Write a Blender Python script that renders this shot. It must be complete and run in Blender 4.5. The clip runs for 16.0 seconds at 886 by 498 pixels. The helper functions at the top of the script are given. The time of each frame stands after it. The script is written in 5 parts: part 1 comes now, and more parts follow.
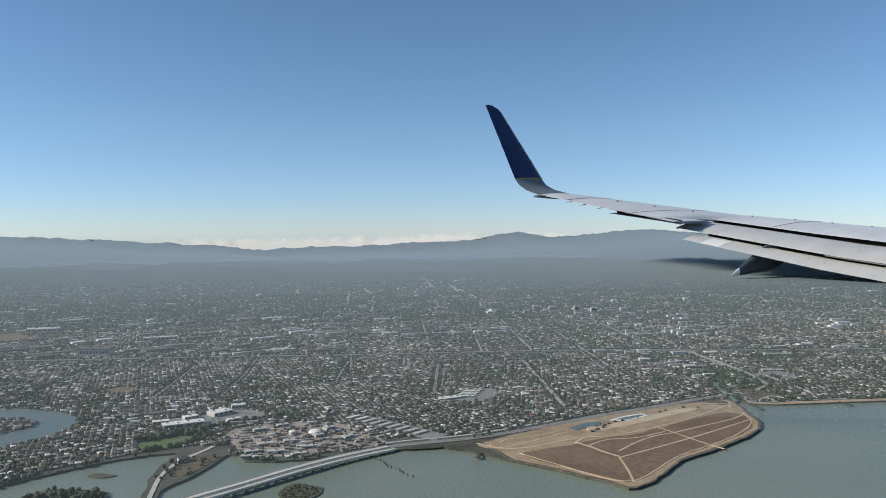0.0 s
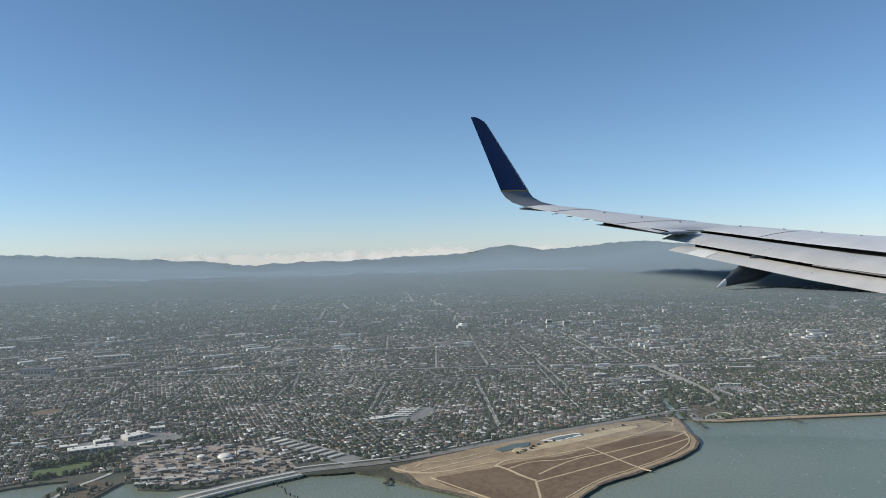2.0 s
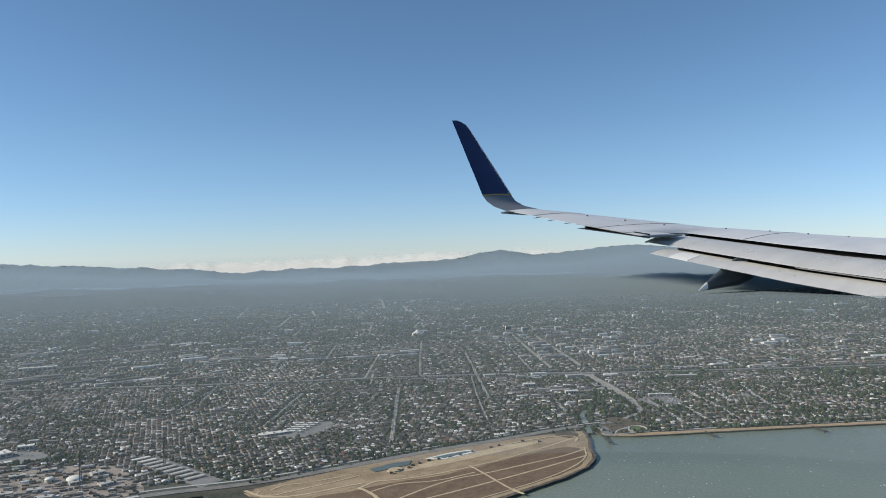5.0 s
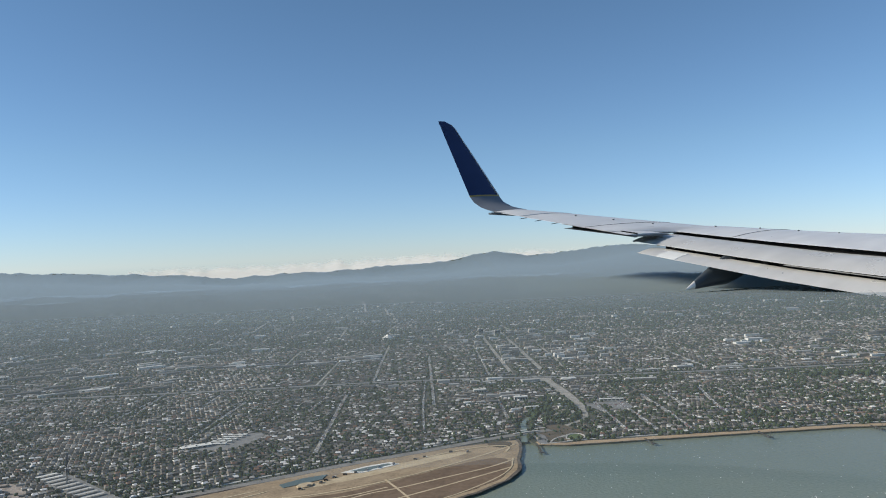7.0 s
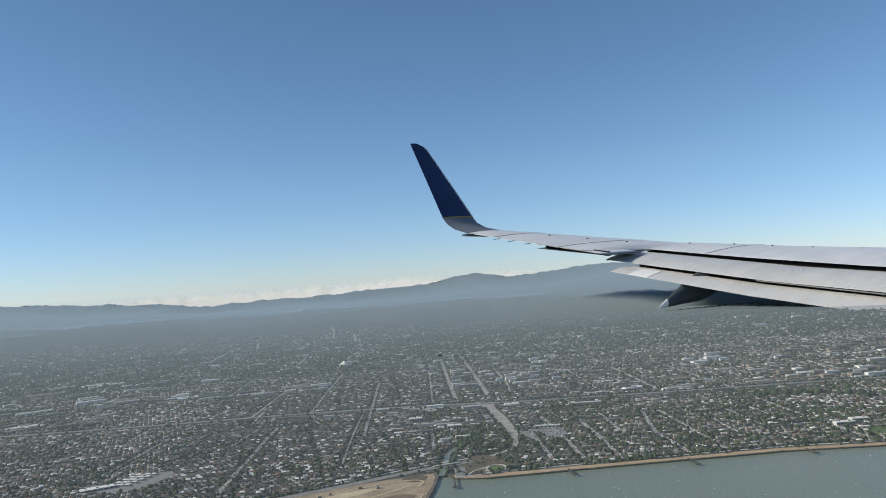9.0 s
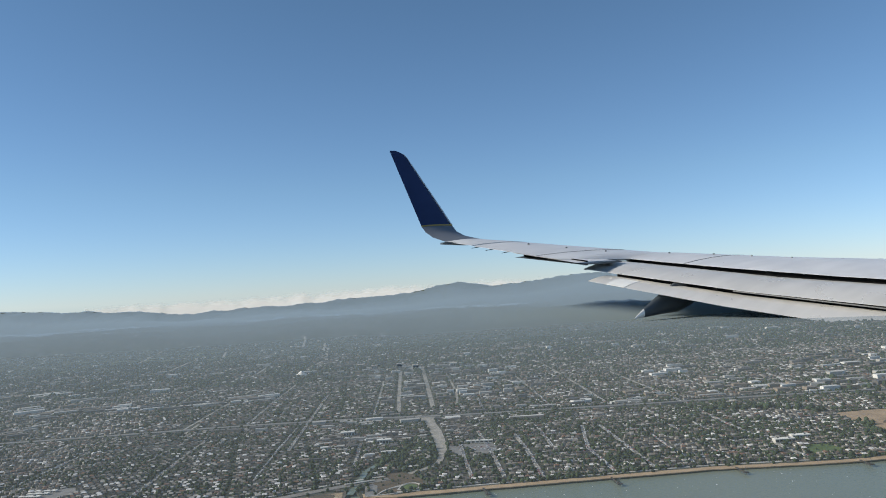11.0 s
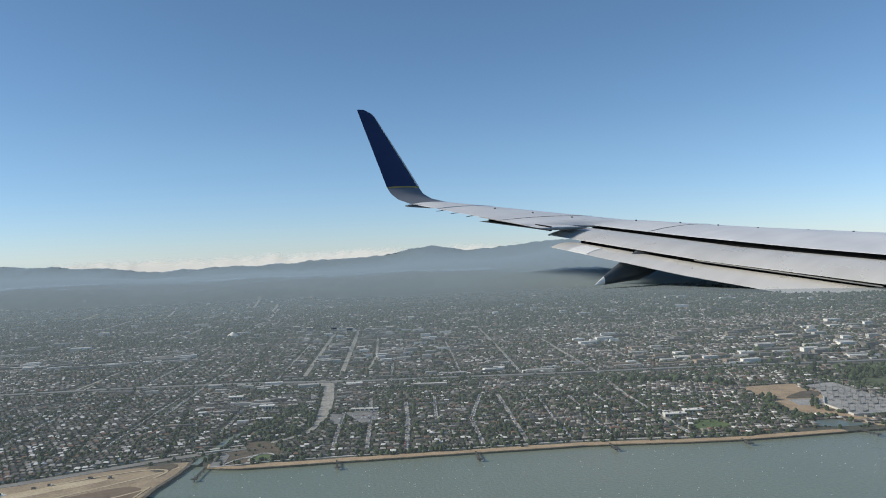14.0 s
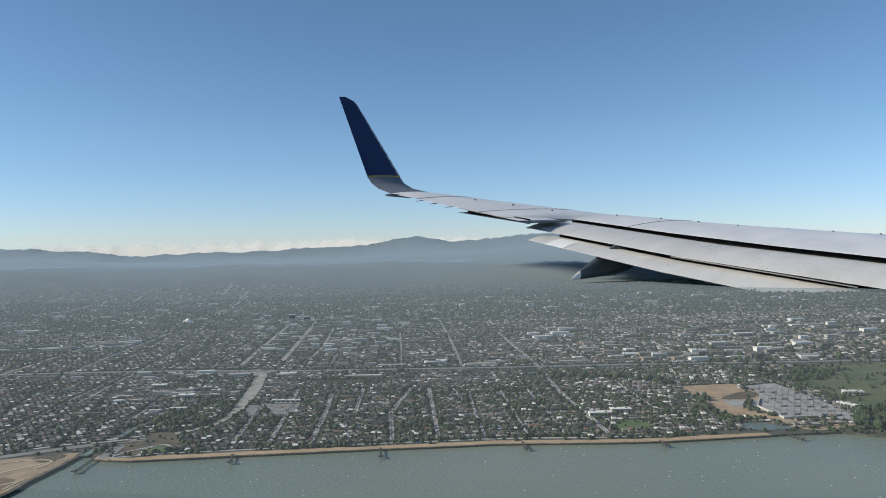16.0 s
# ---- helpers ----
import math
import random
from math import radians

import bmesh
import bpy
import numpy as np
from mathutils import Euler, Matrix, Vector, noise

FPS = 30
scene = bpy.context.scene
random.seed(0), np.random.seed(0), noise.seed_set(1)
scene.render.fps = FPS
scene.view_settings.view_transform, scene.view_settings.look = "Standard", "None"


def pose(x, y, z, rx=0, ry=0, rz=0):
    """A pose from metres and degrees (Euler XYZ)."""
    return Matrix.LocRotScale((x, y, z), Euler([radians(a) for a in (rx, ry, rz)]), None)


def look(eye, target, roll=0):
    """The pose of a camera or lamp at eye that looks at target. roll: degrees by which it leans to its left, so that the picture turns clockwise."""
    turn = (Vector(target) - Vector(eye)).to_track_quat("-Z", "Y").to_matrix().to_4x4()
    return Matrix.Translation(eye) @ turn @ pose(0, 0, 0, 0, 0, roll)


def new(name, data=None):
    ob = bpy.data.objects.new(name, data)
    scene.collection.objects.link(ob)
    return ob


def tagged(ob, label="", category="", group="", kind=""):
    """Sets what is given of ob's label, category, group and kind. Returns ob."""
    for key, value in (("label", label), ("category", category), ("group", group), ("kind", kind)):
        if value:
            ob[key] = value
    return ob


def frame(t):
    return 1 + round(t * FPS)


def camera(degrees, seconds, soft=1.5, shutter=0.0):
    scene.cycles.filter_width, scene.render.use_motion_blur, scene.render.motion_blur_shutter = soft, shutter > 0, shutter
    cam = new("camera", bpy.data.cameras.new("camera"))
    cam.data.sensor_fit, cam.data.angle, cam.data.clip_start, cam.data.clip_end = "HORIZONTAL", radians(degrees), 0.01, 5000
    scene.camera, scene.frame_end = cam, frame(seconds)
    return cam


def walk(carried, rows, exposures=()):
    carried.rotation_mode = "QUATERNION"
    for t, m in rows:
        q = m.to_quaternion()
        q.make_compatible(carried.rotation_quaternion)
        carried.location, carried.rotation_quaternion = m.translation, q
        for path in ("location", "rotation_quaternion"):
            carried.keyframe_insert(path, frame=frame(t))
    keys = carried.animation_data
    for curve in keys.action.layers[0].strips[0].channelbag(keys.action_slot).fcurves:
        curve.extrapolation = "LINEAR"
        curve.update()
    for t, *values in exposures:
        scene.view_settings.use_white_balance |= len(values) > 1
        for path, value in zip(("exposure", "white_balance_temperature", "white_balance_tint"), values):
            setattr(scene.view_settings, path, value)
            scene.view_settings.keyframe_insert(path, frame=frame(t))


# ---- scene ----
# The camera flies along the shore of a bay, over the water, looking at the town and the hills behind it.
cam = camera(60.0, 16.0, soft=1.0)
# seconds, eye x y z, yaw to the left, pitch up, roll
ROWS = [
    (0.0, 7.8, 4.0, 147.3, -10.02, -1.35, -0.40),
    (0.5, 24.0, 8.1, 146.6, -9.92, -1.05, -0.41),
    (1.0, 40.2, 12.2, 145.8, -9.84, -0.79, -0.48),
    (1.5, 56.4, 16.5, 145.2, -9.77, -0.56, -0.74),
    (2.0, 72.7, 20.8, 144.7, -9.73, -0.30, -1.02),
    (2.5, 89.0, 25.0, 144.1, -9.70, -0.07, -1.23),
    (3.0, 105.1, 29.3, 143.4, -9.69, 0.12, -1.33),
    (3.5, 121.1, 33.6, 142.5, -9.56, 0.12, -1.29),
    (4.0, 136.8, 38.1, 141.6, -9.39, 0.10, -1.23),
    (6.5, 214.1, 59.9, 138.3, -8.71, 0.33, -2.11),
    (7.0, 229.0, 64.2, 137.7, -8.76, 0.36, -2.35),
    (7.5, 244.1, 68.4, 137.2, -8.90, 0.59, -2.67),
    (8.0, 259.0, 72.4, 136.7, -9.05, 0.98, -3.07),
    (8.5, 273.8, 76.5, 136.2, -9.27, 1.49, -3.40),
    (9.0, 288.4, 80.7, 135.5, -9.50, 2.00, -3.63),
    (11.5, 360.6, 102.6, 130.2, -10.06, 2.67, -3.08),
    (12.0, 374.9, 106.6, 129.2, -10.20, 1.97, -2.75),
    (12.5, 389.1, 110.2, 128.0, -10.25, 1.08, -2.40),
    (13.0, 403.0, 113.6, 126.9, -10.26, 0.27, -2.17),
    (13.5, 417.0, 117.0, 125.8, -10.30, -0.12, -2.12),
    (14.0, 430.7, 120.6, 124.9, -10.48, -0.05, -2.03),
    (14.5, 444.2, 123.9, 123.9, -10.75, 0.19, -1.81),
    (15.0, 457.5, 126.9, 123.0, -10.93, 0.15, -1.47),
    (15.5, 470.8, 129.9, 122.1, -11.03, -0.17, -1.08),
    (16.0, 484.3, 132.7, 121.2, -10.80, -0.68, -0.70),
]


def heading(x, y, z, yaw, pitch, roll):
    a, b = radians(yaw), radians(pitch)
    way = Vector((-math.sin(a) * math.cos(b), math.cos(a) * math.cos(b), math.sin(b)))
    return look((x, y, z), Vector((x, y, z)) + way * 100, roll)


walk(cam, [(row[0], heading(*row[1:])) for row in ROWS], exposures=[(0.0, 0.8), (16.0, 0.8)])

# ---- world, sun, exposure ----
SUN_HEIGHT, SUN_TURN = 27.0, -86.0
world = bpy.data.worlds.new("sky")
scene.world = world
world.use_nodes = True
sky = world.node_tree.nodes.new("ShaderNodeTexSky")
sky.sky_type, sky.sun_disc = "NISHITA", False
sky.sun_elevation, sky.sun_rotation = radians(SUN_HEIGHT), radians(SUN_TURN)
sky.altitude, sky.air_density, sky.dust_density, sky.ozone_density = 300.0, 0.85, 0.0, 2.5
backdrop = world.node_tree.nodes["Background"]
backdrop.inputs["Strength"].default_value = 0.063
cool = world.node_tree.nodes.new("ShaderNodeMix")
cool.data_type, cool.blend_type = "RGBA", "MULTIPLY"
cool.inputs[0].default_value = 1.0
# clear sea air: bluer towards the horizon, a little greener overhead
upward, height, shade_of_sky = (world.node_tree.nodes.new("ShaderNode" + k) for k in ("TexCoord", "SeparateXYZ", "ValToRGB"))
shade_of_sky.color_ramp.elements[0].position, shade_of_sky.color_ramp.elements[0].color = 0.0, (0.73, 0.875, 1.2, 1)
shade_of_sky.color_ramp.elements[1].position, shade_of_sky.color_ramp.elements[1].color = 0.38, (0.83, 0.985, 1.02, 1)
mid_sky = shade_of_sky.color_ramp.elements.new(0.13)
mid_sky.color = (0.82, 0.955, 1.07, 1)
world.node_tree.links.new(upward.outputs["Generated"], height.inputs[0])
world.node_tree.links.new(height.outputs["Z"], shade_of_sky.inputs["Fac"])
world.node_tree.links.new(shade_of_sky.outputs["Color"], cool.inputs[7])
world.node_tree.links.new(sky.outputs[0], cool.inputs[6])
world.node_tree.links.new(cool.outputs[2], backdrop.inputs["Color"])
sun_data = bpy.data.lights.new("sun", "SUN")
sun_data.energy, sun_data.angle, sun_data.color = 3.5, radians(9.0), (1.0, 0.94, 0.82)
sun = new("sun", sun_data)
sun_from = Vector((math.sin(radians(SUN_TURN)) * math.cos(radians(SUN_HEIGHT)), math.cos(radians(SUN_TURN)) * math.cos(radians(SUN_HEIGHT)), math.sin(radians(SUN_HEIGHT))))
sun.matrix_world = Matrix.Translation((250, 500, 900)) @ sun_from.to_track_quat("Z", "Y").to_matrix().to_4x4()

# ---- materials ----
def surface(name, low, high, scale=0.1, rough=0.8, metal=0.0, bump=0.0, fine=6.0, island=0.0, piece=0.0, detail=5.0, mid=0.5, spread=0.25, ior=1.45):
    """Two tones mixed by a coarse and a fine noise in world metres; island and piece vary the brightness from part to part."""
    m = bpy.data.materials.new(name)
    m.use_nodes = True
    n, l = m.node_tree.nodes, m.node_tree.links
    b = n["Principled BSDF"]
    b.inputs["Roughness"].default_value, b.inputs["Metallic"].default_value, b.inputs["IOR"].default_value = rough, metal, ior
    where = n.new("ShaderNodeNewGeometry")
    coarse, grain = n.new("ShaderNodeTexNoise"), n.new("ShaderNodeTexNoise")
    coarse.inputs["Scale"].default_value, coarse.inputs["Detail"].default_value = scale, detail
    grain.inputs["Scale"].default_value, grain.inputs["Detail"].default_value = scale * fine, 3.0
    l.new(where.outputs["Position"], coarse.inputs["Vector"])
    l.new(where.outputs["Position"], grain.inputs["Vector"])
    mean = n.new("ShaderNodeMath")
    mean.operation = "MULTIPLY_ADD"
    mean.inputs[1].default_value = 0.5
    half = n.new("ShaderNodeMath")
    half.operation, half.inputs[1].default_value = "MULTIPLY", 0.5
    l.new(grain.outputs["Fac"], half.inputs[0])
    l.new(coarse.outputs["Fac"], mean.inputs[0])
    l.new(half.outputs[0], mean.inputs[2])
    ramp = n.new("ShaderNodeValToRGB")
    ramp.color_ramp.elements[0].position, ramp.color_ramp.elements[1].position = mid - spread / 2, mid + spread / 2
    ramp.color_ramp.elements[0].color, ramp.color_ramp.elements[1].color = (*low, 1), (*high, 1)
    l.new(mean.outputs[0], ramp.inputs["Fac"])
    colour = ramp.outputs["Color"]
    if island or piece:
        vary = n.new("ShaderNodeHueSaturation")
        amount = n.new("ShaderNodeMath")
        amount.operation = "MULTIPLY_ADD"
        amount.inputs[1].default_value, amount.inputs[2].default_value = 2 * (island or piece), 1 - (island or piece)
        if island:
            l.new(where.outputs["Random Per Island"], amount.inputs[0])
        else:
            info = n.new("ShaderNodeObjectInfo")
            l.new(info.outputs["Random"], amount.inputs[0])
        l.new(amount.outputs[0], vary.inputs["Value"])
        l.new(colour, vary.inputs["Color"])
        colour = vary.outputs["Color"]
    l.new(colour, b.inputs["Base Color"])
    if bump:
        relief = n.new("ShaderNodeBump")
        relief.inputs["Strength"].default_value, relief.inputs["Distance"].default_value = bump, 0.5 / scale / fine
        l.new(grain.outputs["Fac"], relief.inputs["Height"])
        l.new(relief.outputs["Normal"], b.inputs["Normal"])
    return m


def palette(name, colours, rough=0.7, single=False):
    """One colour of several for each piece."""
    m = bpy.data.materials.new(name)
    m.use_nodes = True
    n, l = m.node_tree.nodes, m.node_tree.links
    b = n["Principled BSDF"]
    b.inputs["Roughness"].default_value = rough
    ramp = n.new("ShaderNodeValToRGB")
    ramp.color_ramp.interpolation = "CONSTANT"
    while len(ramp.color_ramp.elements) < len(colours):
        ramp.color_ramp.elements.new(1.0)
    at = 0.0
    for e, (share, c) in zip(ramp.color_ramp.elements, colours):
        e.position, e.color = min(at, 1.0), (*c, 1)
        at += share
    if single:
        info = n.new("ShaderNodeObjectInfo")
        l.new(info.outputs["Random"], ramp.inputs["Fac"])
    else:
        where = n.new("ShaderNodeNewGeometry")
        l.new(where.outputs["Random Per Island"], ramp.inputs["Fac"])
    stain = n.new("ShaderNodeTexNoise")
    stain.inputs["Scale"].default_value = 0.8
    place = n.new("ShaderNodeNewGeometry")
    l.new(place.outputs["Position"], stain.inputs["Vector"])
    mix = n.new("ShaderNodeMix")
    mix.data_type, mix.blend_type = "RGBA", "MULTIPLY"
    mix.inputs[0].default_value = 0.45
    l.new(ramp.outputs["Color"], mix.inputs[6])
    l.new(stain.outputs["Fac"], mix.inputs[7])
    l.new(mix.outputs[2], b.inputs["Base Color"])
    return m


ROOFS = [(0.30, (0.08, 0.071, 0.062)), (0.22, (0.15, 0.13, 0.112)), (0.17, (0.24, 0.215, 0.185)), (0.06, (0.22, 0.125, 0.085)), (0.16, (0.4, 0.38, 0.35)), (0.09, (0.8, 0.78, 0.75))]
WALLS = [(0.35, (0.26, 0.24, 0.2)), (0.3, (0.19, 0.165, 0.135)), (0.09, (0.5, 0.48, 0.45)), (0.26, (0.13, 0.125, 0.12))]
M_LAND = surface("town ground", (0.03, 0.038, 0.022), (0.095, 0.09, 0.068), 0.06, 0.9, bump=0.2, fine=9)
M_HILL = surface("wooded hillside", (0.018, 0.03, 0.016), (0.06, 0.07, 0.035), 0.012, 0.95, bump=0.8, fine=7)
M_WATER = surface("bay water", (0.145, 0.18, 0.135), (0.195, 0.215, 0.165), 0.006, 0.24, bump=0.33, fine=90, ior=1.33)
M_LAGOON = surface("still water", (0.1, 0.13, 0.11), (0.13, 0.155, 0.135), 0.01, 0.3, bump=0.2, fine=80, ior=1.33)
M_DRY = surface("dry grass", (0.115, 0.078, 0.05), (0.175, 0.122, 0.08), 0.03, 0.95, bump=0.3, fine=9)
M_DUST = surface("scuffed dusty ground", (0.22, 0.165, 0.105), (0.37, 0.285, 0.185), 0.09, 0.95, bump=0.3, fine=7)
M_ROCK = surface("shore rock", (0.05, 0.045, 0.04), (0.16, 0.13, 0.1), 0.3, 0.9, bump=0.6, fine=4)
M_ROAD = surface("worn asphalt", (0.15, 0.142, 0.13), (0.24, 0.23, 0.212), 0.15, 0.85, fine=6)
M_GRAVEL = surface("grey gravel", (0.21, 0.207, 0.2), (0.38, 0.372, 0.36), 0.15, 0.9, bump=0.3, fine=6)
M_CLAY = surface("bare orange soil", (0.25, 0.18, 0.11), (0.42, 0.305, 0.195), 0.09, 0.95, bump=0.3, fine=7)
M_PATH = surface("trodden pale dust", (0.38, 0.3, 0.195), (0.52, 0.425, 0.285), 0.1, 0.9, bump=0.2, fine=6)
M_STREET = surface("sun-bleached street", (0.2, 0.188, 0.165), (0.42, 0.395, 0.35), 0.12, 0.85, fine=8)
M_BEACH = surface("tan beach sand", (0.3, 0.21, 0.125), (0.44, 0.32, 0.2), 0.1, 0.9, bump=0.2, fine=6)
M_YARD = surface("oil-stained bare yard", (0.15, 0.122, 0.1), (0.4, 0.335, 0.285), 0.12, 0.9, bump=0.2, fine=5)
M_CONC = surface("pale concrete", (0.38, 0.37, 0.34), (0.52, 0.5, 0.46), 0.2, 0.8, fine=5)
M_DECK = surface("cream worn concrete", (0.44, 0.415, 0.36), (0.6, 0.57, 0.5), 0.2, 0.85, fine=5)
M_PARK = surface("parking asphalt", (0.15, 0.148, 0.145), (0.25, 0.245, 0.235), 0.12, 0.85, fine=9)
M_GRASS = surface("mown grass", (0.06, 0.1, 0.03), (0.11, 0.15, 0.05), 0.08, 0.9, bump=0.2)
M_FAIRWAY = surface("dry golf turf", (0.055, 0.075, 0.03), (0.115, 0.13, 0.06), 0.03, 0.95, bump=0.3, fine=9)
M_SCRUB = surface("marsh scrub", (0.05, 0.045, 0.03), (0.14, 0.1, 0.065), 0.12, 0.95, bump=0.6)
M_REED = surface("grey-green marsh reeds", (0.045, 0.05, 0.035), (0.1, 0.098, 0.07), 0.12, 0.95, bump=0.6)
M_TREE = surface("tree foliage", (0.012, 0.023, 0.009), (0.042, 0.062, 0.026), 0.5, 0.9, bump=0.7, fine=4, island=0.45)
M_WHITE = surface("white roof coating", (0.64, 0.615, 0.55), (0.82, 0.795, 0.73), 0.2, 0.6, fine=6)
M_ROOF, M_WALL = palette("roof shingles", ROOFS), palette("painted walls", WALLS)
M_ROOF1, M_WALL1 = palette("roof shingles of one house", ROOFS, single=True), palette("painted walls of one house", WALLS, single=True)
M_FLAT = palette("flat commercial roofs", [(0.22, (0.82, 0.8, 0.75)), (0.16, (0.5, 0.48, 0.44)), (0.22, (0.24, 0.22, 0.2)), (0.25, (0.13, 0.12, 0.115)), (0.15, (0.3, 0.24, 0.18))])
M_STEEL = surface("weathered steel", (0.12, 0.12, 0.12), (0.22, 0.22, 0.22), 1.0, 0.55, metal=0.6, fine=4)
M_POLE = surface("dull galvanised steel", (0.1, 0.103, 0.108), (0.2, 0.203, 0.21), 1.0, 0.6, fine=4)
M_TIMBER = surface("dark pier timber", (0.03, 0.027, 0.024), (0.08, 0.07, 0.06), 0.8, 0.9, fine=4)
M_GLASS = surface("dark window glass", (0.02, 0.025, 0.03), (0.04, 0.045, 0.05), 1.0, 0.1)
M_DARK = surface("black for gap shade, wicks and tyres", (0.006, 0.006, 0.006), (0.014, 0.014, 0.014), 0.05, 1.0, ior=1.1)


def skin(name, low, high, rough, metal=0.0):
    """Aircraft skin: faint streaks along the airflow, smudges and a slight unevenness of gloss, in the wing's own metres."""
    m = bpy.data.materials.new(name)
    m.use_nodes = True
    n, l = m.node_tree.nodes, m.node_tree.links
    b = n["Principled BSDF"]
    b.inputs["Metallic"].default_value = metal
    at, stretch, streak, smudge, mean, ramp, gloss = (n.new("ShaderNode" + k) for k in ("TexCoord", "Mapping", "TexNoise", "TexNoise", "Math", "ValToRGB", "MapRange"))
    stretch.inputs["Scale"].default_value = (0.5, 2.2, 0.5)
    streak.inputs["Scale"].default_value, streak.inputs["Detail"].default_value = 1.6, 6.0
    smudge.inputs["Scale"].default_value, smudge.inputs["Detail"].default_value = 1.1, 5.0
    l.new(at.outputs["Object"], stretch.inputs["Vector"])
    l.new(stretch.outputs[0], streak.inputs["Vector"])
    l.new(at.outputs["Object"], smudge.inputs["Vector"])
    mean.operation = "ADD"
    l.new(streak.outputs["Fac"], mean.inputs[0])
    l.new(smudge.outputs["Fac"], mean.inputs[1])
    ramp.color_ramp.elements[0].position, ramp.color_ramp.elements[1].position = 0.3, 0.68
    ramp.color_ramp.elements[0].color, ramp.color_ramp.elements[1].color = (*low, 1), (*high, 1)
    half = n.new("ShaderNodeMath")
    half.operation, half.inputs[1].default_value = "MULTIPLY", 0.5
    l.new(mean.outputs[0], half.inputs[0])
    l.new(half.outputs[0], ramp.inputs["Fac"])
    l.new(ramp.outputs["Color"], b.inputs["Base Color"])
    gloss.inputs["To Min"].default_value, gloss.inputs["To Max"].default_value = rough - 0.08, rough + 0.1
    l.new(smudge.outputs["Fac"], gloss.inputs["Value"])
    l.new(gloss.outputs[0], b.inputs["Roughness"])
    return m


M_METAL = skin("bare wing metal", (0.66, 0.635, 0.59), (0.84, 0.81, 0.76), 0.28, 0.4)
M_PAINT = skin("grey wing paint", (0.54, 0.54, 0.545), (0.68, 0.68, 0.68), 0.3)
M_PATCH = skin("pale primer patch", (0.62, 0.62, 0.6), (0.72, 0.72, 0.7), 0.4)
M_NAVY = skin("navy paint", (0.018, 0.03, 0.085), (0.026, 0.042, 0.115), 0.25)
M_SHADE = skin("slate grey winglet shade and end plate", (0.13, 0.145, 0.17), (0.18, 0.195, 0.22), 0.35)
M_FAIR = skin("dark grey for fairings, joints and shaded underside", (0.035, 0.045, 0.055), (0.06, 0.07, 0.08), 0.3)
M_GOLD = surface("gold stripe paint", (0.3, 0.22, 0.06), (0.4, 0.3, 0.1), 0.05, 0.4)


def haze_material():
    """Haze painted on a see-through sheet: clear near the shore, denser and bluer inland."""
    m = bpy.data.materials.new("haze")
    m.use_nodes = True
    n, l = m.node_tree.nodes, m.node_tree.links
    n.remove(n["Principled BSDF"])
    clear, veil, mix = n.new("ShaderNodeBsdfTransparent"), n.new("ShaderNodeBsdfDiffuse"), n.new("ShaderNodeMixShader")
    where, parts = n.new("ShaderNodeNewGeometry"), n.new("ShaderNodeSeparateXYZ")
    l.new(where.outputs["Position"], parts.inputs[0])
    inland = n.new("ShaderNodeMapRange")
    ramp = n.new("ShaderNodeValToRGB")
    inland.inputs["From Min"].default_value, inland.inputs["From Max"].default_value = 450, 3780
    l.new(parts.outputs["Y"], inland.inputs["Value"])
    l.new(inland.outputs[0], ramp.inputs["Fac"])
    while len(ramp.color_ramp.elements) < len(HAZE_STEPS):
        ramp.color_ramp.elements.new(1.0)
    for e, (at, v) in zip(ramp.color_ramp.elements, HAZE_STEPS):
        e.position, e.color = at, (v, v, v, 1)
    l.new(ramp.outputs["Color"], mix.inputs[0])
    # fixed upward normal, so the sheet shades evenly whatever way it tilts
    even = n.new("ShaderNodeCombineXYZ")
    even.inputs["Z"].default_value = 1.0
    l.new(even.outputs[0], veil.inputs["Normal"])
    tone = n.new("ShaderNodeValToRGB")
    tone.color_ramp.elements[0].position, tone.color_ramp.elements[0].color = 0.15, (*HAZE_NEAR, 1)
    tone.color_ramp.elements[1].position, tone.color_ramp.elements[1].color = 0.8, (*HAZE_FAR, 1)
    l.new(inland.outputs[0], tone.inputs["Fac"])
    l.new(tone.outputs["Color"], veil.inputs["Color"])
    l.new(clear.outputs[0], mix.inputs[1])
    l.new(veil.outputs[0], mix.inputs[2])
    l.new(mix.outputs[0], n["Material Output"].inputs["Surface"])
    return m


# painted distance haze: near and far tone, and opacity by depth inland
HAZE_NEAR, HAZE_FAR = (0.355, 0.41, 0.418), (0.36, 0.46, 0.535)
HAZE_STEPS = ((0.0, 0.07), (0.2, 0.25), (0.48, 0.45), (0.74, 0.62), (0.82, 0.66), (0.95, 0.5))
M_HAZE = haze_material()


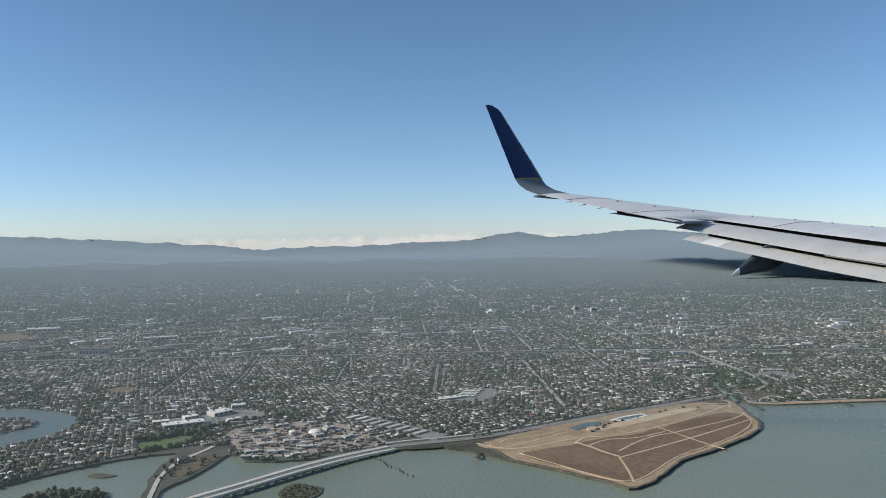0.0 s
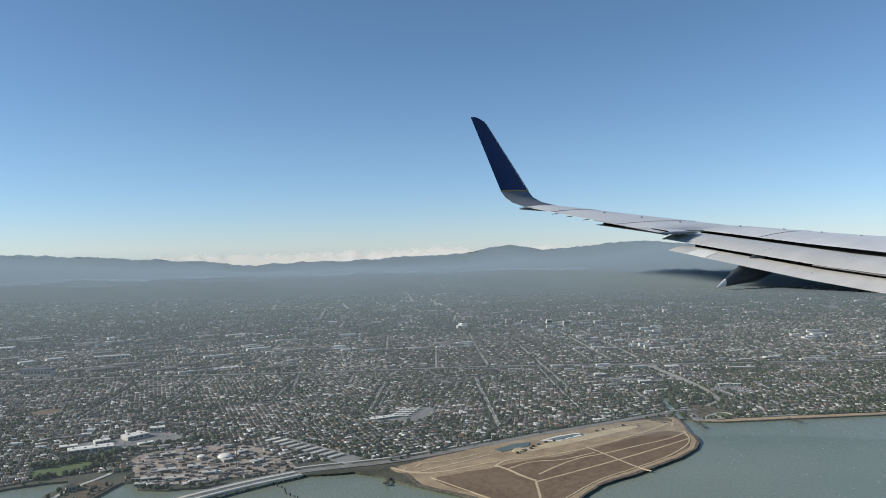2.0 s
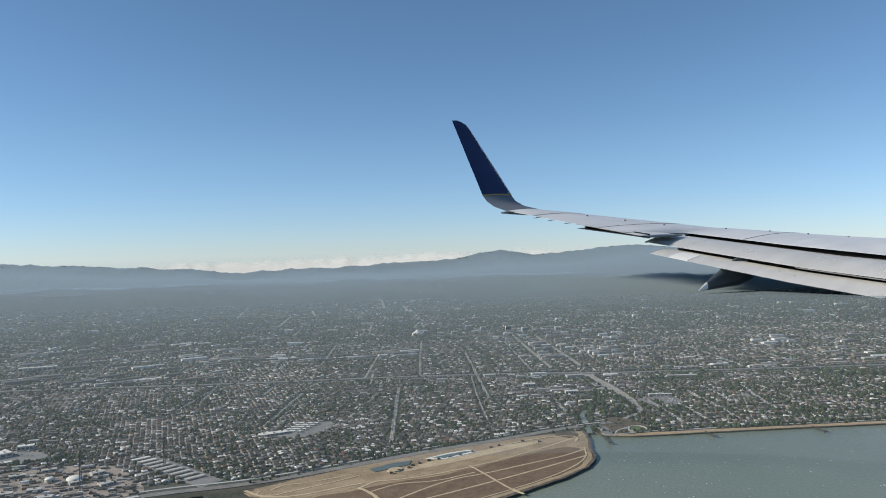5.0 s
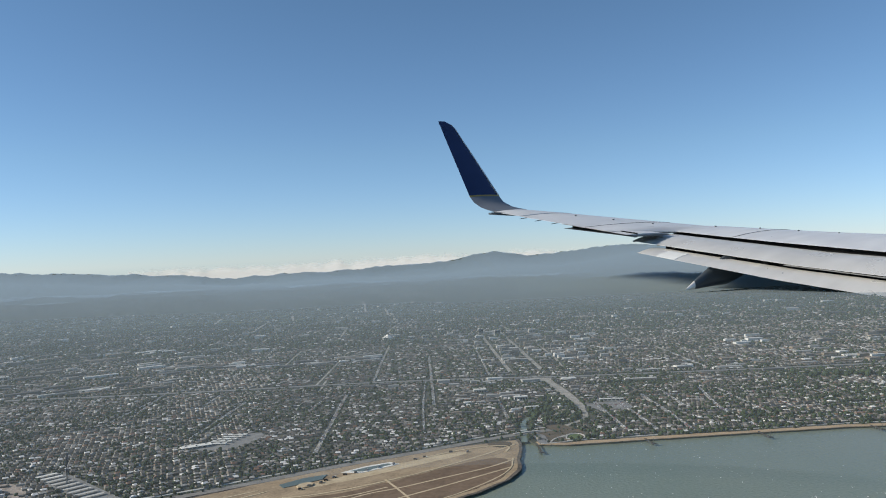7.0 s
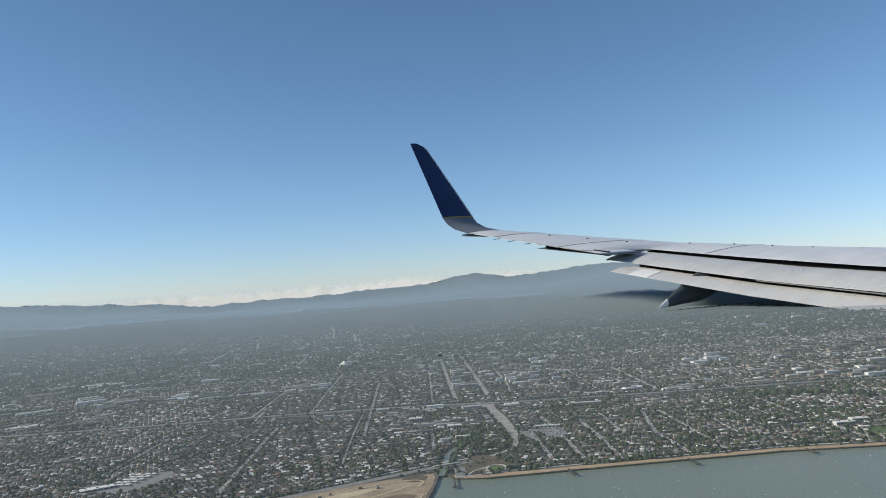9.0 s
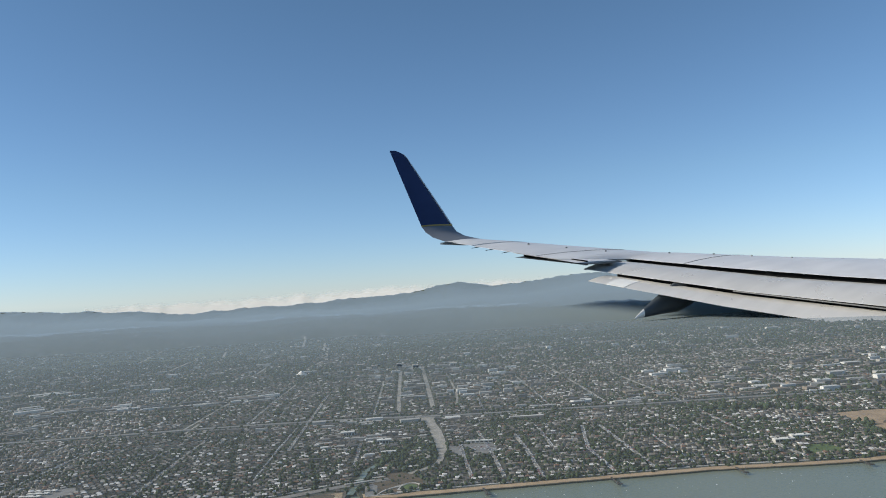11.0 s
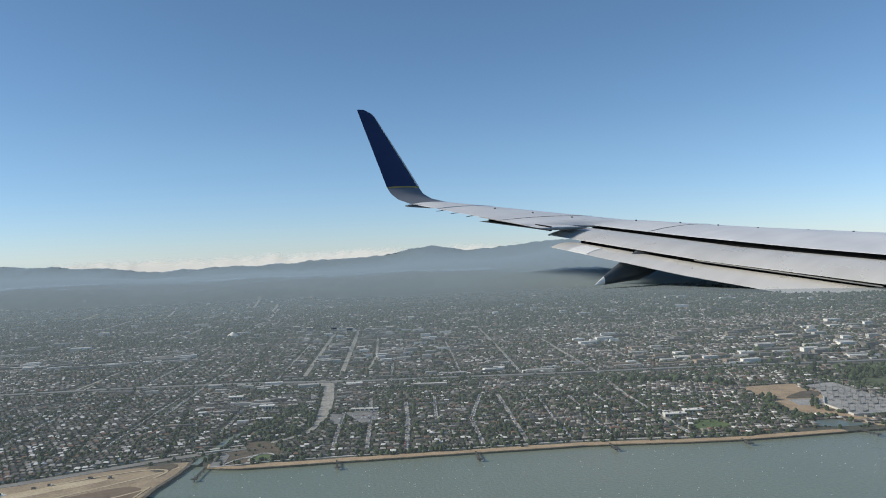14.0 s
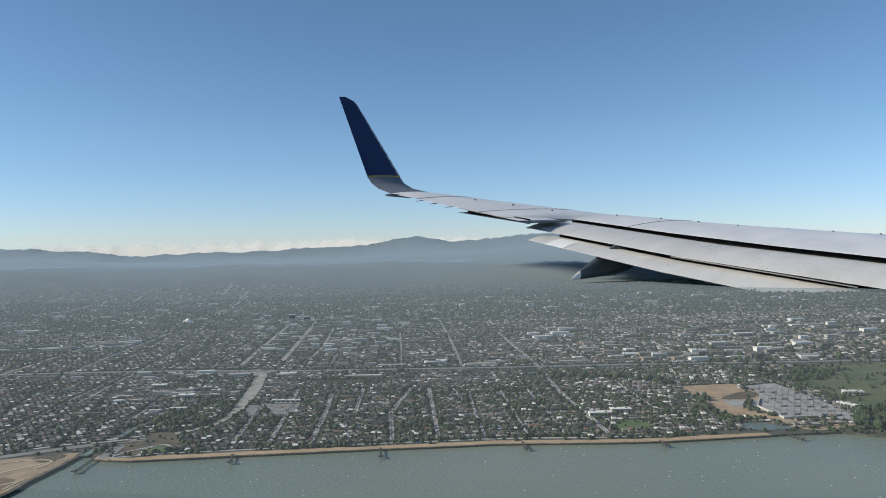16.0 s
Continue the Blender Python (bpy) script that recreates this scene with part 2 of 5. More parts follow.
def cloud_material():
    """White vapour that frays towards its upper edge (edge: 0 at the top of the sheet, 1 low down)."""
    m = bpy.data.materials.new("cloud vapour")
    m.use_nodes = True
    n, l = m.node_tree.nodes, m.node_tree.links
    n.remove(n["Principled BSDF"])
    clear, front, glow, white, mix = (n.new("ShaderNode" + kind) for kind in ("BsdfTransparent", "BsdfDiffuse", "BsdfTranslucent", "MixShader", "MixShader"))
    front.inputs["Color"].default_value = glow.inputs["Color"].default_value = (0.9, 0.87, 0.86, 1)
    l.new(front.outputs[0], white.inputs[1])
    l.new(glow.outputs[0], white.inputs[2])
    even = n.new("ShaderNodeCombineXYZ")
    even.inputs["X"].default_value, even.inputs["Y"].default_value, even.inputs["Z"].default_value = -0.6, -0.4, 0.69
    l.new(even.outputs[0], front.inputs["Normal"])
    where, cloudy, span, edge, add = n.new("ShaderNodeNewGeometry"), n.new("ShaderNodeTexNoise"), n.new("ShaderNodeMapRange"), n.new("ShaderNodeAttribute"), n.new("ShaderNodeMath")
    cloudy.inputs["Scale"].default_value, cloudy.inputs["Detail"].default_value = 0.012, 9.0
    edge.attribute_name = "edge"
    span.interpolation_type = "SMOOTHSTEP"
    span.inputs["From Min"].default_value, span.inputs["From Max"].default_value = 0.62, 1.45
    span.inputs["To Min"].default_value, span.inputs["To Max"].default_value = 0.0, 0.72
    l.new(where.outputs["Position"], cloudy.inputs["Vector"])
    l.new(cloudy.outputs["Fac"], add.inputs[0])
    l.new(edge.outputs["Fac"], add.inputs[1])
    l.new(add.outputs[0], span.inputs["Value"])
    l.new(span.outputs[0], mix.inputs[0])
    l.new(clear.outputs[0], mix.inputs[1])
    l.new(white.outputs[0], mix.inputs[2])
    l.new(mix.outputs[0], n["Material Output"].inputs["Surface"])
    return m


M_CLOUD = cloud_material()

# ---- building helpers ----
def mesh_of(name, verts, faces, material, smooth=False):
    me = bpy.data.meshes.new(name)
    me.from_pydata([tuple(v) for v in verts], [], [tuple(f) for f in faces])
    me.materials.append(material)
    if smooth:
        me.polygons.foreach_set("use_smooth", [True] * len(me.polygons))
    me.update()
    return me


def part(name, bm, material, parent=None, label=""):
    """Links a bmesh as one mesh object under a thing or a part."""
    me = bpy.data.meshes.new(name)
    bmesh.ops.recalc_face_normals(bm, faces=bm.faces)
    bm.to_mesh(me)
    bm.free()
    me.materials.append(material)
    ob = new(name, me)
    ob.parent = parent
    return tagged(ob, label)


def thing(name, x, y, z, label, category, group="", turn=0.0):
    ob = new(name)
    ob.empty_display_size = 0.5
    ob.matrix_basis = pose(x, y, z, 0, 0, turn)
    return tagged(ob, label, category, group)


def box(bm, x0, x1, y0, y1, z0, z1, turn=0.0, at=(0, 0, 0)):
    made = bmesh.ops.create_cube(bm, size=1, matrix=Matrix.Translation(at) @ pose(0, 0, 0, 0, 0, turn) @ Matrix.Translation(((x0 + x1) / 2, (y0 + y1) / 2, (z0 + z1) / 2)) @ Matrix.Diagonal((x1 - x0, y1 - y0, z1 - z0, 1)))
    return made["verts"]


def slab(bm, outline, top, bottom):
    """A flat plate with upright edges over an outline."""
    flat = bm.faces.new([bm.verts.new((x, y, top)) for x, y in outline])
    sides = bmesh.ops.extrude_face_region(bm, geom=[flat])
    for v in sides["geom"]:
        if isinstance(v, bmesh.types.BMVert):
            v.co.z = bottom
    bmesh.ops.triangulate(bm, faces=[f for f in bm.faces if len(f.verts) > 4])


def smoothed(points, rounds=2, closed=True):
    """Corners cut, so that an outline runs in curves."""
    for _ in range(rounds):
        pairs = list(zip(points, points[1:] + points[:1])) if closed else list(zip(points, points[1:]))
        cut = [q for a, b in pairs for q in ((0.75 * a[0] + 0.25 * b[0], 0.75 * a[1] + 0.25 * b[1]), (0.25 * a[0] + 0.75 * b[0], 0.25 * a[1] + 0.75 * b[1]))]
        points = cut if closed else [points[0]] + cut + [points[-1]]
    return points


def ragged(points, amount, step):
    """An outline with its edges broken into short uneven lengths."""
    out = []
    for a, b in zip(points, points[1:] + points[:1]):
        n = max(1, min(40, int(math.dist(a, b) / step)))
        for k in range(n):
            x, y = a[0] + (b[0] - a[0]) * k / n, a[1] + (b[1] - a[1]) * k / n
            out.append((x + amount * noise.noise((x * 0.07, y * 0.07, 3)), y + amount * noise.noise((x * 0.07, y * 0.07, 9))))
    return out


def ribbon(bm, line, width, z, thick=0.25, rise=None):
    """A strip of a width along a line of points, with thickness."""
    line = [Vector(p) for p in line]
    rows = []
    for i, p in enumerate(line):
        d = (line[min(i + 1, len(line) - 1)] - line[max(i - 1, 0)]).normalized()
        s = Vector((-d.y, d.x)) * width / 2
        top = z if rise is None else rise[i]
        rows.append([bm.verts.new((*(p + s), top)), bm.verts.new((*(p - s), top)), bm.verts.new((*(p - s), top - thick)), bm.verts.new((*(p + s), top - thick))])
    for a, b in zip(rows, rows[1:]):
        for k in range(4):
            bm.faces.new((a[k], a[(k + 1) % 4], b[(k + 1) % 4], b[k]))
    bm.faces.new(rows[0][::-1])
    bm.faces.new(rows[-1])


def inside(px, py, outline):
    """Which points lie within an outline."""
    hit = np.zeros(len(px), bool)
    for (x0, y0), (x1, y1) in zip(outline, outline[1:] + outline[:1]):
        if y0 != y1:
            hit ^= ((y0 > py) != (y1 > py)) & (px < (x1 - x0) * (py - y0) / (y1 - y0) + x0)
    return hit


def near_line(px, py, line, reach):
    """Which points lie nearer to a line than a reach."""
    hit = np.zeros(len(px), bool)
    for (x0, y0), (x1, y1) in zip(line, line[1:]):
        dx, dy = x1 - x0, y1 - y0
        k = np.clip(((px - x0) * dx + (py - y0) * dy) / (dx * dx + dy * dy + 1e-9), 0, 1)
        hit |= np.hypot(px - x0 - k * dx, py - y0 - k * dy) < reach
    return hit


# ---- the plan ----
LAND = 1.2
SHORE_WEST = [(-4900, 150), (-900, 250), (-400, 370), (-174, 480), (-160, 493), (-136, 511), (-113, 526), (-93, 532), (-81, 534), (-79, 527), (-85, 507), (-86, 481), (-84, 445), (-82, 400),
              (-72, 400), (-76, 444), (-76, 456), (-67, 473), (-62, 480), (-54, 498), (-46, 523), (-38, 521), (-33, 507), (-15, 501), (7, 502), (36, 512), (59, 515), (76, 510), (97, 512)]
SPIT = [(110, 502), (133, 474), (147, 460), (161, 443), (176, 424), (185, 409), (190, 408), (205, 418), (238, 451), (246, 456), (277, 472), (289, 480), (312, 495), (333, 512), (345, 532), (351, 556), (357, 578), (361, 593)]
SHORE_EAST = [(362, 606), (367, 606), (370, 589), (393, 581), (431, 579), (467, 577), (499, 575), (531, 573), (564, 570), (598, 568), (631, 562), (661, 556), (698, 551), (735, 550), (773, 549), (810, 545), (835, 525), (900, 470), (1100, 380), (1500, 300), (4900, 150)]
MAINLAND = SHORE_WEST + SPIT + SHORE_EAST + [(4900, 5200), (-4900, 5200)]
BAY_ROAD = [(55, 517), (76, 523), (116, 527), (150, 538), (195, 557), (240, 577), (288, 592), (336, 611), (366, 621), (392, 627)]
CREEK = [(364, 597), (368, 612), (374, 635), (378, 655), (390, 676), (406, 702), (424, 724)]
FREEWAY = [(-1500, 1010), (-400, 955), (-123, 934), (32, 913), (126, 904), (218, 899), (288, 893), (405, 874), (466, 853), (569, 838), (673, 820), (783, 808), (887, 790), (1000, 772), (1700, 680)]
LOOP_ROAD = [(447, 872), (451, 830), (450, 790), (446, 740), (440, 694), (434, 664), (426, 651), (408, 637)]
JUNCTION = [(436, 690), (441, 740), (445, 790), (446, 830), (437, 868), (445, 867), (450, 850), (458, 868), (467, 865), (456, 835), (455, 790), (451, 740), (444, 690)]
LOT_A, LOT_B = [(448, 713), (457, 710), (457, 678), (447, 678)], [(460, 715), (485, 708), (482, 680), (466, 675)]
LAGOON = [(-172, 650), (-168, 624), (-176, 599), (-190, 583), (-204, 562), (-260, 545), (-330, 600), (-330, 700), (-255, 700), (-227, 693), (-193, 676)]
ISLET = [(-217, 652), (-200, 637), (-199, 622), (-211, 611), (-230, 598), (-285, 605), (-290, 660), (-240, 662)]
LAWN = [(-112, 561), (-97, 578), (-80, 581), (-71, 573), (-73, 556), (-101, 538)]
MALL = [(-107, 630), (-73, 637), (-50, 666), (-20, 626), (-52, 602), (-88, 592)]
PARKING = [(30, 609), (47, 619), (105, 542), (94, 528)]
SCHOOL = [(119, 654), (144, 682), (172, 697), (178, 678), (159, 644), (137, 641)]
OVAL = [(688, 607), (707, 605), (707, 581), (678, 578)]
SANDLOT = [(783, 701), (805, 702), (833, 700), (826, 679), (832, 668), (817, 641), (801, 619), (797, 584), (803, 574), (794, 567), (788, 578), (780, 591), (766, 598), (758, 602), (768, 630), (771, 642), (777, 673)]
SUBSTATION = [(831, 688), (852, 694), (864, 693), (861, 664), (856, 631), (852, 602), (850, 584), (832, 564), (830, 581), (797, 584), (801, 619), (817, 641), (832, 668)]
GOLF = [(920, 752), (955, 767), (1032, 767), (1080, 700), (990, 610), (870, 583), (873, 622), (878, 666), (885, 703)]
POND = [(762, 579), (776, 581), (782, 570), (791, 560), (775, 558), (756, 564)]
PARK = [(376, 590), (412, 595), (414, 625), (398, 648), (384, 636), (378, 620)]
WORKS = [(-57, 586), (-19, 602), (24, 604), (58, 543), (62, 524), (22, 517), (-22, 509), (-38, 526)]

# ---- ground, water, hills ----
bm = bmesh.new()
slab(bm, [(-4950, -900), (4950, -900), (4950, 5250), (-4950, 5250)], 0.0, -3.0)
tagged(part("water", bm, M_WATER, None), "grey-green wind-rippled bay water reaching the shore", "water", kind="structure")

bm = bmesh.new()
slab(bm, ragged(MAINLAND, 1.6, 4.0), LAND, -1.0)
tagged(part("ground", bm, M_LAND, None), "mottled town ground of lawns, soil and asphalt", "ground", kind="structure")


def patch(name, outline, material, z, label, category, rough=1.0, step=4.0, round_off=1):
    bm = bmesh.new()
    slab(bm, ragged(smoothed(outline, round_off), rough, step), z, LAND - 0.3)
    return tagged(part(name, bm, material), label, category, kind="structure")


def strip(name, line, width, material, z, label, category="road", thick=0.35):
    bm = bmesh.new()
    ribbon(bm, line, width, z, thick)
    return tagged(part(name, bm, material), label, category, kind="structure")


RIDGE = [(-52, 150), (-40, 150), (-24.6, 137), (-21.3, 121), (-17.7, 110), (-14.5, 97), (-10.4, 80), (-8.1, 64), (-7, 59), (-5.5, 66), (-3.6, 70), (0, 71), (2.4, 76), (6.2, 86), (8.8, 97), (10.5, 118), (12, 137), (13, 128), (14.7, 107), (16.7, 114), (18, 122), (19.5, 138), (21.6, 147), (24.9, 134), (28, 122), (31.5, 118), (34.4, 109), (36.8, 115), (38.5, 120), (39.9, 131), (40.8, 128), (42.2, 106), (43.2, 92), (50, 90), (64, 110)]


AZIMUTHS = np.linspace(-52, 64, 1000)
CREST = np.interp(AZIMUTHS, [a for a, _ in RIDGE], [h for _, h in RIDGE])


def hill_point(i, r):
    """A point of the foothills or the ridge, by direction and distance from the middle of the flight."""
    a = AZIMUTHS[i]
    x, y = 250 + r * math.sin(radians(a)), 100 + r * math.cos(radians(a))
    late = min(1.0, max(0.0, (a - 6) / 8))
    gentle = min(1.0, max(0.0, (r - 1650 - 600 * late) / (950 - 550 * late)))
    k = min(1.0, max(0.0, (r - 2800) / 950))
    rise = (k * k * (3 - 2 * k)) ** 1.15
    back = 1.0 - 0.5 * max(0.0, (r - 3760) / 400)
    wave = noise.fractal((x / 330, y / 280, 0.0), 1.0, 2.0, 5)
    fine = noise.fractal((x / 40, y / 40, 4.0), 0.7, 2.2, 4)
    foot = gentle * gentle * (3 - 2 * gentle) * (34 + 9 * noise.noise((a * 0.12, 2.0, 7.0))) * (1 - k)
    h = CREST[i] * rise * back + foot + 15 * wave * gentle * (1 - 0.7 * k) + (2.6 + 1.8 * k) * fine * gentle + 9 * k * noise.noise((x / 95, y / 260, 8.0)) + 4.0 * k * noise.noise((x / 34, y / 120, 2.0))
    return x, y, max(h, -2) + LAND - 0.6 + 0.4 * gentle


def sheet(points, across):
    return [(j * across + i, j * across + i + 1, (j + 1) * across + i + 1, (j + 1) * across + i) for j in range(len(points) // across - 1) for i in range(across - 1)]


def hills():
    radii = np.concatenate([np.linspace(1600, 3300, 46), np.linspace(3330, 4150, 44)])
    verts = [hill_point(i, r) for r in radii for i in range(len(AZIMUTHS))]
    return tagged(new("hills", mesh_of("hills", verts, sheet(verts, len(AZIMUTHS)), M_HILL, True)), "hazy blue-grey wooded ridge of hills", "hills", kind="structure")


hills()


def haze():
    """One thin sheet, coloured as haze, that lies over the town and climbs the hills to their crest."""
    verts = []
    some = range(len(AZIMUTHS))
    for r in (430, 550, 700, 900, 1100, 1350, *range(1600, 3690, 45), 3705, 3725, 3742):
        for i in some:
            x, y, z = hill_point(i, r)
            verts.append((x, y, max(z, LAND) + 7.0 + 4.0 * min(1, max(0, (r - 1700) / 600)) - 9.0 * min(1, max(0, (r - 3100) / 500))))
    return tagged(new("haze", mesh_of("haze", verts, sheet(verts, len(some)), M_HAZE, True)), "thin see-through sheet coloured as blue-grey haze over the town", "haze", kind="structure")


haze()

patch("lagoon", LAGOON, M_LAGOON, LAND + 0.15, "calm dark lagoon among houses", "water")
patch("islet", ISLET, M_LAND, LAND + 0.35, "built-up islet in the lagoon", "ground")
patch("lawn", LAWN, M_GRASS, LAND + 0.2, "green sports lawn beside the lagoon", "lawn", 0.6)
patch("mall_lot", MALL, M_PARK, LAND + 0.2, "pale parking lot round the stores", "parking lot", 0.2)
patch("parking_lot", PARKING, M_PARK, LAND + 0.2, "striped pale parking lot", "parking lot", 0.0, 30, 0)
patch("works_yard", WORKS, M_YARD, LAND + 0.15, "bare brown yard of the waterworks", "yard")
patch("school_yard", SCHOOL, M_PARK, LAND + 0.2, "grey school yard", "yard", 0.3)
patch("sports_field", OVAL, M_GRASS, LAND + 0.2, "green sports field near the beach", "field", 0.4)
patch("sand_lot", SANDLOT, M_CLAY, LAND + 0.2, "bare orange-tan building lot", "lot", 1.5, 4.0, 0)
patch("substation_yard", SUBSTATION, M_GRAVEL, LAND + 0.3, "pale gravel yard of the substation", "yard", 0.3, 4.0, 0)
patch("substation_yard", [(788, 644), (784, 624), (799, 619), (816, 640)], M_GRAVEL, LAND + 0.34, "pale gravel apron beside the substation", "yard", 0.3, 4.0, 0)
patch("scrub_patch", [(824, 672), (797, 657), (788, 647), (814, 643), (830, 662)], M_SCRUB, LAND + 0.32, "dark weedy hollow in the bare lot", "scrub", 1.5)
patch("scrub_patch", [(752, 596), (770, 592), (792, 577), (786, 567), (776, 584), (762, 582), (750, 575)], M_SCRUB, LAND + 0.28, "dark reeds round the pond", "scrub", 1.5)
patch("dry_mound", [(786, 569), (794, 580), (807, 573), (830, 575), (834, 560), (817, 553), (796, 551)], M_DUST, LAND + 0.26, "brown dry ground behind the shore", "ground", 1.5)
patch("golf_course", GOLF, M_FAIRWAY, LAND + 0.2, "green golf course with dark trees", "golf course", 3.0)
patch("pond", POND, M_LAGOON, LAND + 0.25, "small pond behind the shore", "water", 0.8)
patch("park_ground", PARK, M_SCRUB, LAND + 0.15, "dry brown-green park beside the creek mouth", "park", 1.5)
patch("park_lawn", [(396, 597), (399, 605), (404, 609), (408, 606), (408, 598), (403, 594)], M_GRASS, LAND + 0.3, "oval mown lawn within the park", "lawn", 0.3, 3.0, 2)
patch("parking_lot", [(373, 588), (375, 613), (380, 619), (383, 612), (381, 590)], M_PARK, LAND + 0.3, "small paved lot beside the creek mouth", "parking lot", 0.2, 4.0, 0)
patch("mud_flat", [(336, 599), (344, 604), (354, 602), (355, 594), (350, 586), (342, 588)], M_SCRUB, LAND + 0.46, "dark brown weedy hollow at the spit's end", "scrub", 1.0, 3.0, 1)
strip("creek", CREEK, 4.5, M_WATER, LAND + 0.3, "narrow tidal creek running inland", "water")

patch("marsh_flat", [(-76, 528), (-60, 530), (-49, 522), (-55, 502), (-66, 480), (-73, 486), (-70, 505)], M_SCRUB, LAND + 0.25, "brown marsh flat beside the narrow road", "marsh")
# the dry spit of land with its tracks and stony bank
SPIT_TOP = SPIT[1:] + [(362, 607), (304, 598), (247, 580), (193, 556), (156, 537), (123, 518)]
patch("bank", SPIT_TOP, M_ROCK, LAND + 0.2, "dark stony bank round the spit", "bank", 1.4, 3.0, 0)


def shrunk(outline, by):
    cx, cy = sum(p[0] for p in outline) / len(outline), sum(p[1] for p in outline) / len(outline)
    out = []
    for x, y in outline:
        d = math.hypot(x - cx, y - cy)
        out.append((x + (cx - x) * by / d, y + (cy - y) * by / d))
    return out


patch("sand_bank", shrunk(SPIT_TOP, 3.0), M_DUST, LAND + 0.27, "pale sandy margin of the dry spit", "bank", 1.2, 3.0, 0)
patch("dusty_ground", [(118, 509), (130, 517), (186, 538), (237, 557), (322, 584), (359, 602), (352, 578), (305, 553), (246, 527), (197, 512), (173, 499), (143, 491)], M_DUST, LAND + 0.33, "scuffed tan ground behind the dry field", "ground", 1.5, 3.0, 1)
patch("works_track", [(205, 528), (224, 543), (258, 560), (309, 585), (322, 581), (310, 573), (262, 549), (228, 534)], M_PATH, LAND + 0.38, "pale trodden yard with parked lorries", "yard", 0.8, 3.0, 1)
patch("dry_field", shrunk([(140, 486), (151, 464), (164, 447), (180, 427), (188, 414), (204, 424), (236, 456), (275, 477), (309, 499), (329, 515), (341, 534), (346, 556), (334, 566), (292, 545), (261, 529), (233, 516), (207, 512), (188, 501), (160, 493)], 2.0), M_DRY, LAND + 0.40, "dry brown grass field on the spit", "field", 2.0, 3.0, 1)
TRACKS = [
    ([(203, 465), (232, 479), (265, 496), (302, 516), (340, 538)], 1.5),
    ([(203, 465), (198, 440), (192, 418)], 1.4),
    ([(260, 534), (267, 508), (273, 482), (279, 470)], 1.4),
    ([(209, 479), (228, 496), (247, 509), (266, 514), (296, 528), (325, 540), (346, 555)], 1.4),
    ([(188, 503), (194, 492), (198, 478), (204, 467)], 2.2),
    ([(187, 503), (199, 516), (207, 514), (233, 519), (261, 531), (292, 547), (336, 576), (356, 593)], 1.7),
    ([(121, 515), (133, 499), (152, 497), (176, 508), (191, 513)], 1.9),
    ([(136, 512), (142, 521), (160, 522), (184, 533)], 1.5),
    ([(194, 495), (212, 508), (233, 505), (260, 518)], 1.3),
    ([(130, 512), (127, 505), (136, 500), (150, 508), (170, 518), (190, 530)], 1.4),
    ([(143, 487), (163, 452), (186, 416), (205, 427), (240, 461), (276, 480), (310, 502), (338, 530), (346, 558)], 1.0),
    ([(290, 577), (318, 590), (342, 594), (352, 588), (345, 575)], 1.7),
]
for k, (line, width) in enumerate(TRACKS):
    strip("dirt_track", smoothed(line, 2, False), width, M_PATH, LAND + 0.42 + 0.008 * k, "pale dirt track across the dry field", "track")

# roads
strip("bay_road", smoothed(BAY_ROAD, 2, False), 7.0, M_ROAD, LAND + 0.4, "grey shore road behind the spit")
strip("road", smoothed([(x - 2, y + 9) for x, y in BAY_ROAD], 2, False), 2.2, M_CONC, LAND + 0.4, "pale path beside the shore road")
patch("junction", JUNCTION, M_STREET, LAND + 0.36, "wide pale forking road", "road", 0.3)
for outline in (LOT_A, LOT_B):
    patch("parking_lot", outline, M_PARK, LAND + 0.3, "grey parking lot among shops", "parking lot", 0.3, 6, 0)
patch("parking_lot", [(400, 740), (428, 745), (432, 800), (404, 800)], M_PARK, LAND + 0.28, "grey parking lot among offices", "parking lot", 0.3, 6, 0)
strip("freeway", smoothed(FREEWAY, 2, False), 7.0, M_PARK, LAND + 1.1, "long grey freeway across the town", "freeway", 1.5)
strip("road", smoothed(LOOP_ROAD, 2, False), 4.4, M_STREET, LAND + 0.4, "broad pale road curving to the freeway")
BEACH = [(372, 592), (393, 584.5), (431, 582.5), (467, 580.5), (499, 578.5), (531, 576.5), (564, 573.5), (598, 571.5), (631, 565.5), (661, 559.5), (698, 554), (735, 553), (773, 552)]
sand = [(x + (x1 - x) * k / 4, y + (y1 - y) * k / 4) for (x, y), (x1, y1) in zip(BEACH, BEACH[1:]) for k in range(4)]
patch("beach", [(x, y - 4.0) for x, y in sand] + [(x, y + 3.0 + 3.2 * noise.noise((x * 0.045, 4.0, 0.0)) + 1.2 * noise.noise((x * 0.21, 7.0, 0.0))) for x, y in sand[::-1]], M_BEACH, LAND + 0.2, "narrow tan beach along the water", "beach", 0.5, 3.0, 0)
strip("shore_path", smoothed([(x + 0.8, y + 7.5) for x, y in BEACH[1:-2]], 1, False), 2.0, M_CONC, LAND + 0.3, "pale path behind the beach", "path")

# ---- the wing ----
# Lengths along the flight (X), out along the wing (Y) and up (Z), laid out in the aircraft's own axes.
WING = Matrix.Translation((408.2, 188.2, 96.6)) @ Matrix(((0.93215, -0.36196, 0.00009, 0), (0.36178, 0.93175, -0.03119, 0), (0.01120, 0.02911, 0.99956, 0), (0, 0, 0, 1))) @ Matrix.Diagonal((130, 130, 130, 1))
wing = new("aircraft_wing")
wing.matrix_basis = WING
tagged(wing, "grey metal airliner wing with lowered flaps and upturned navy winglet", "aircraft wing")


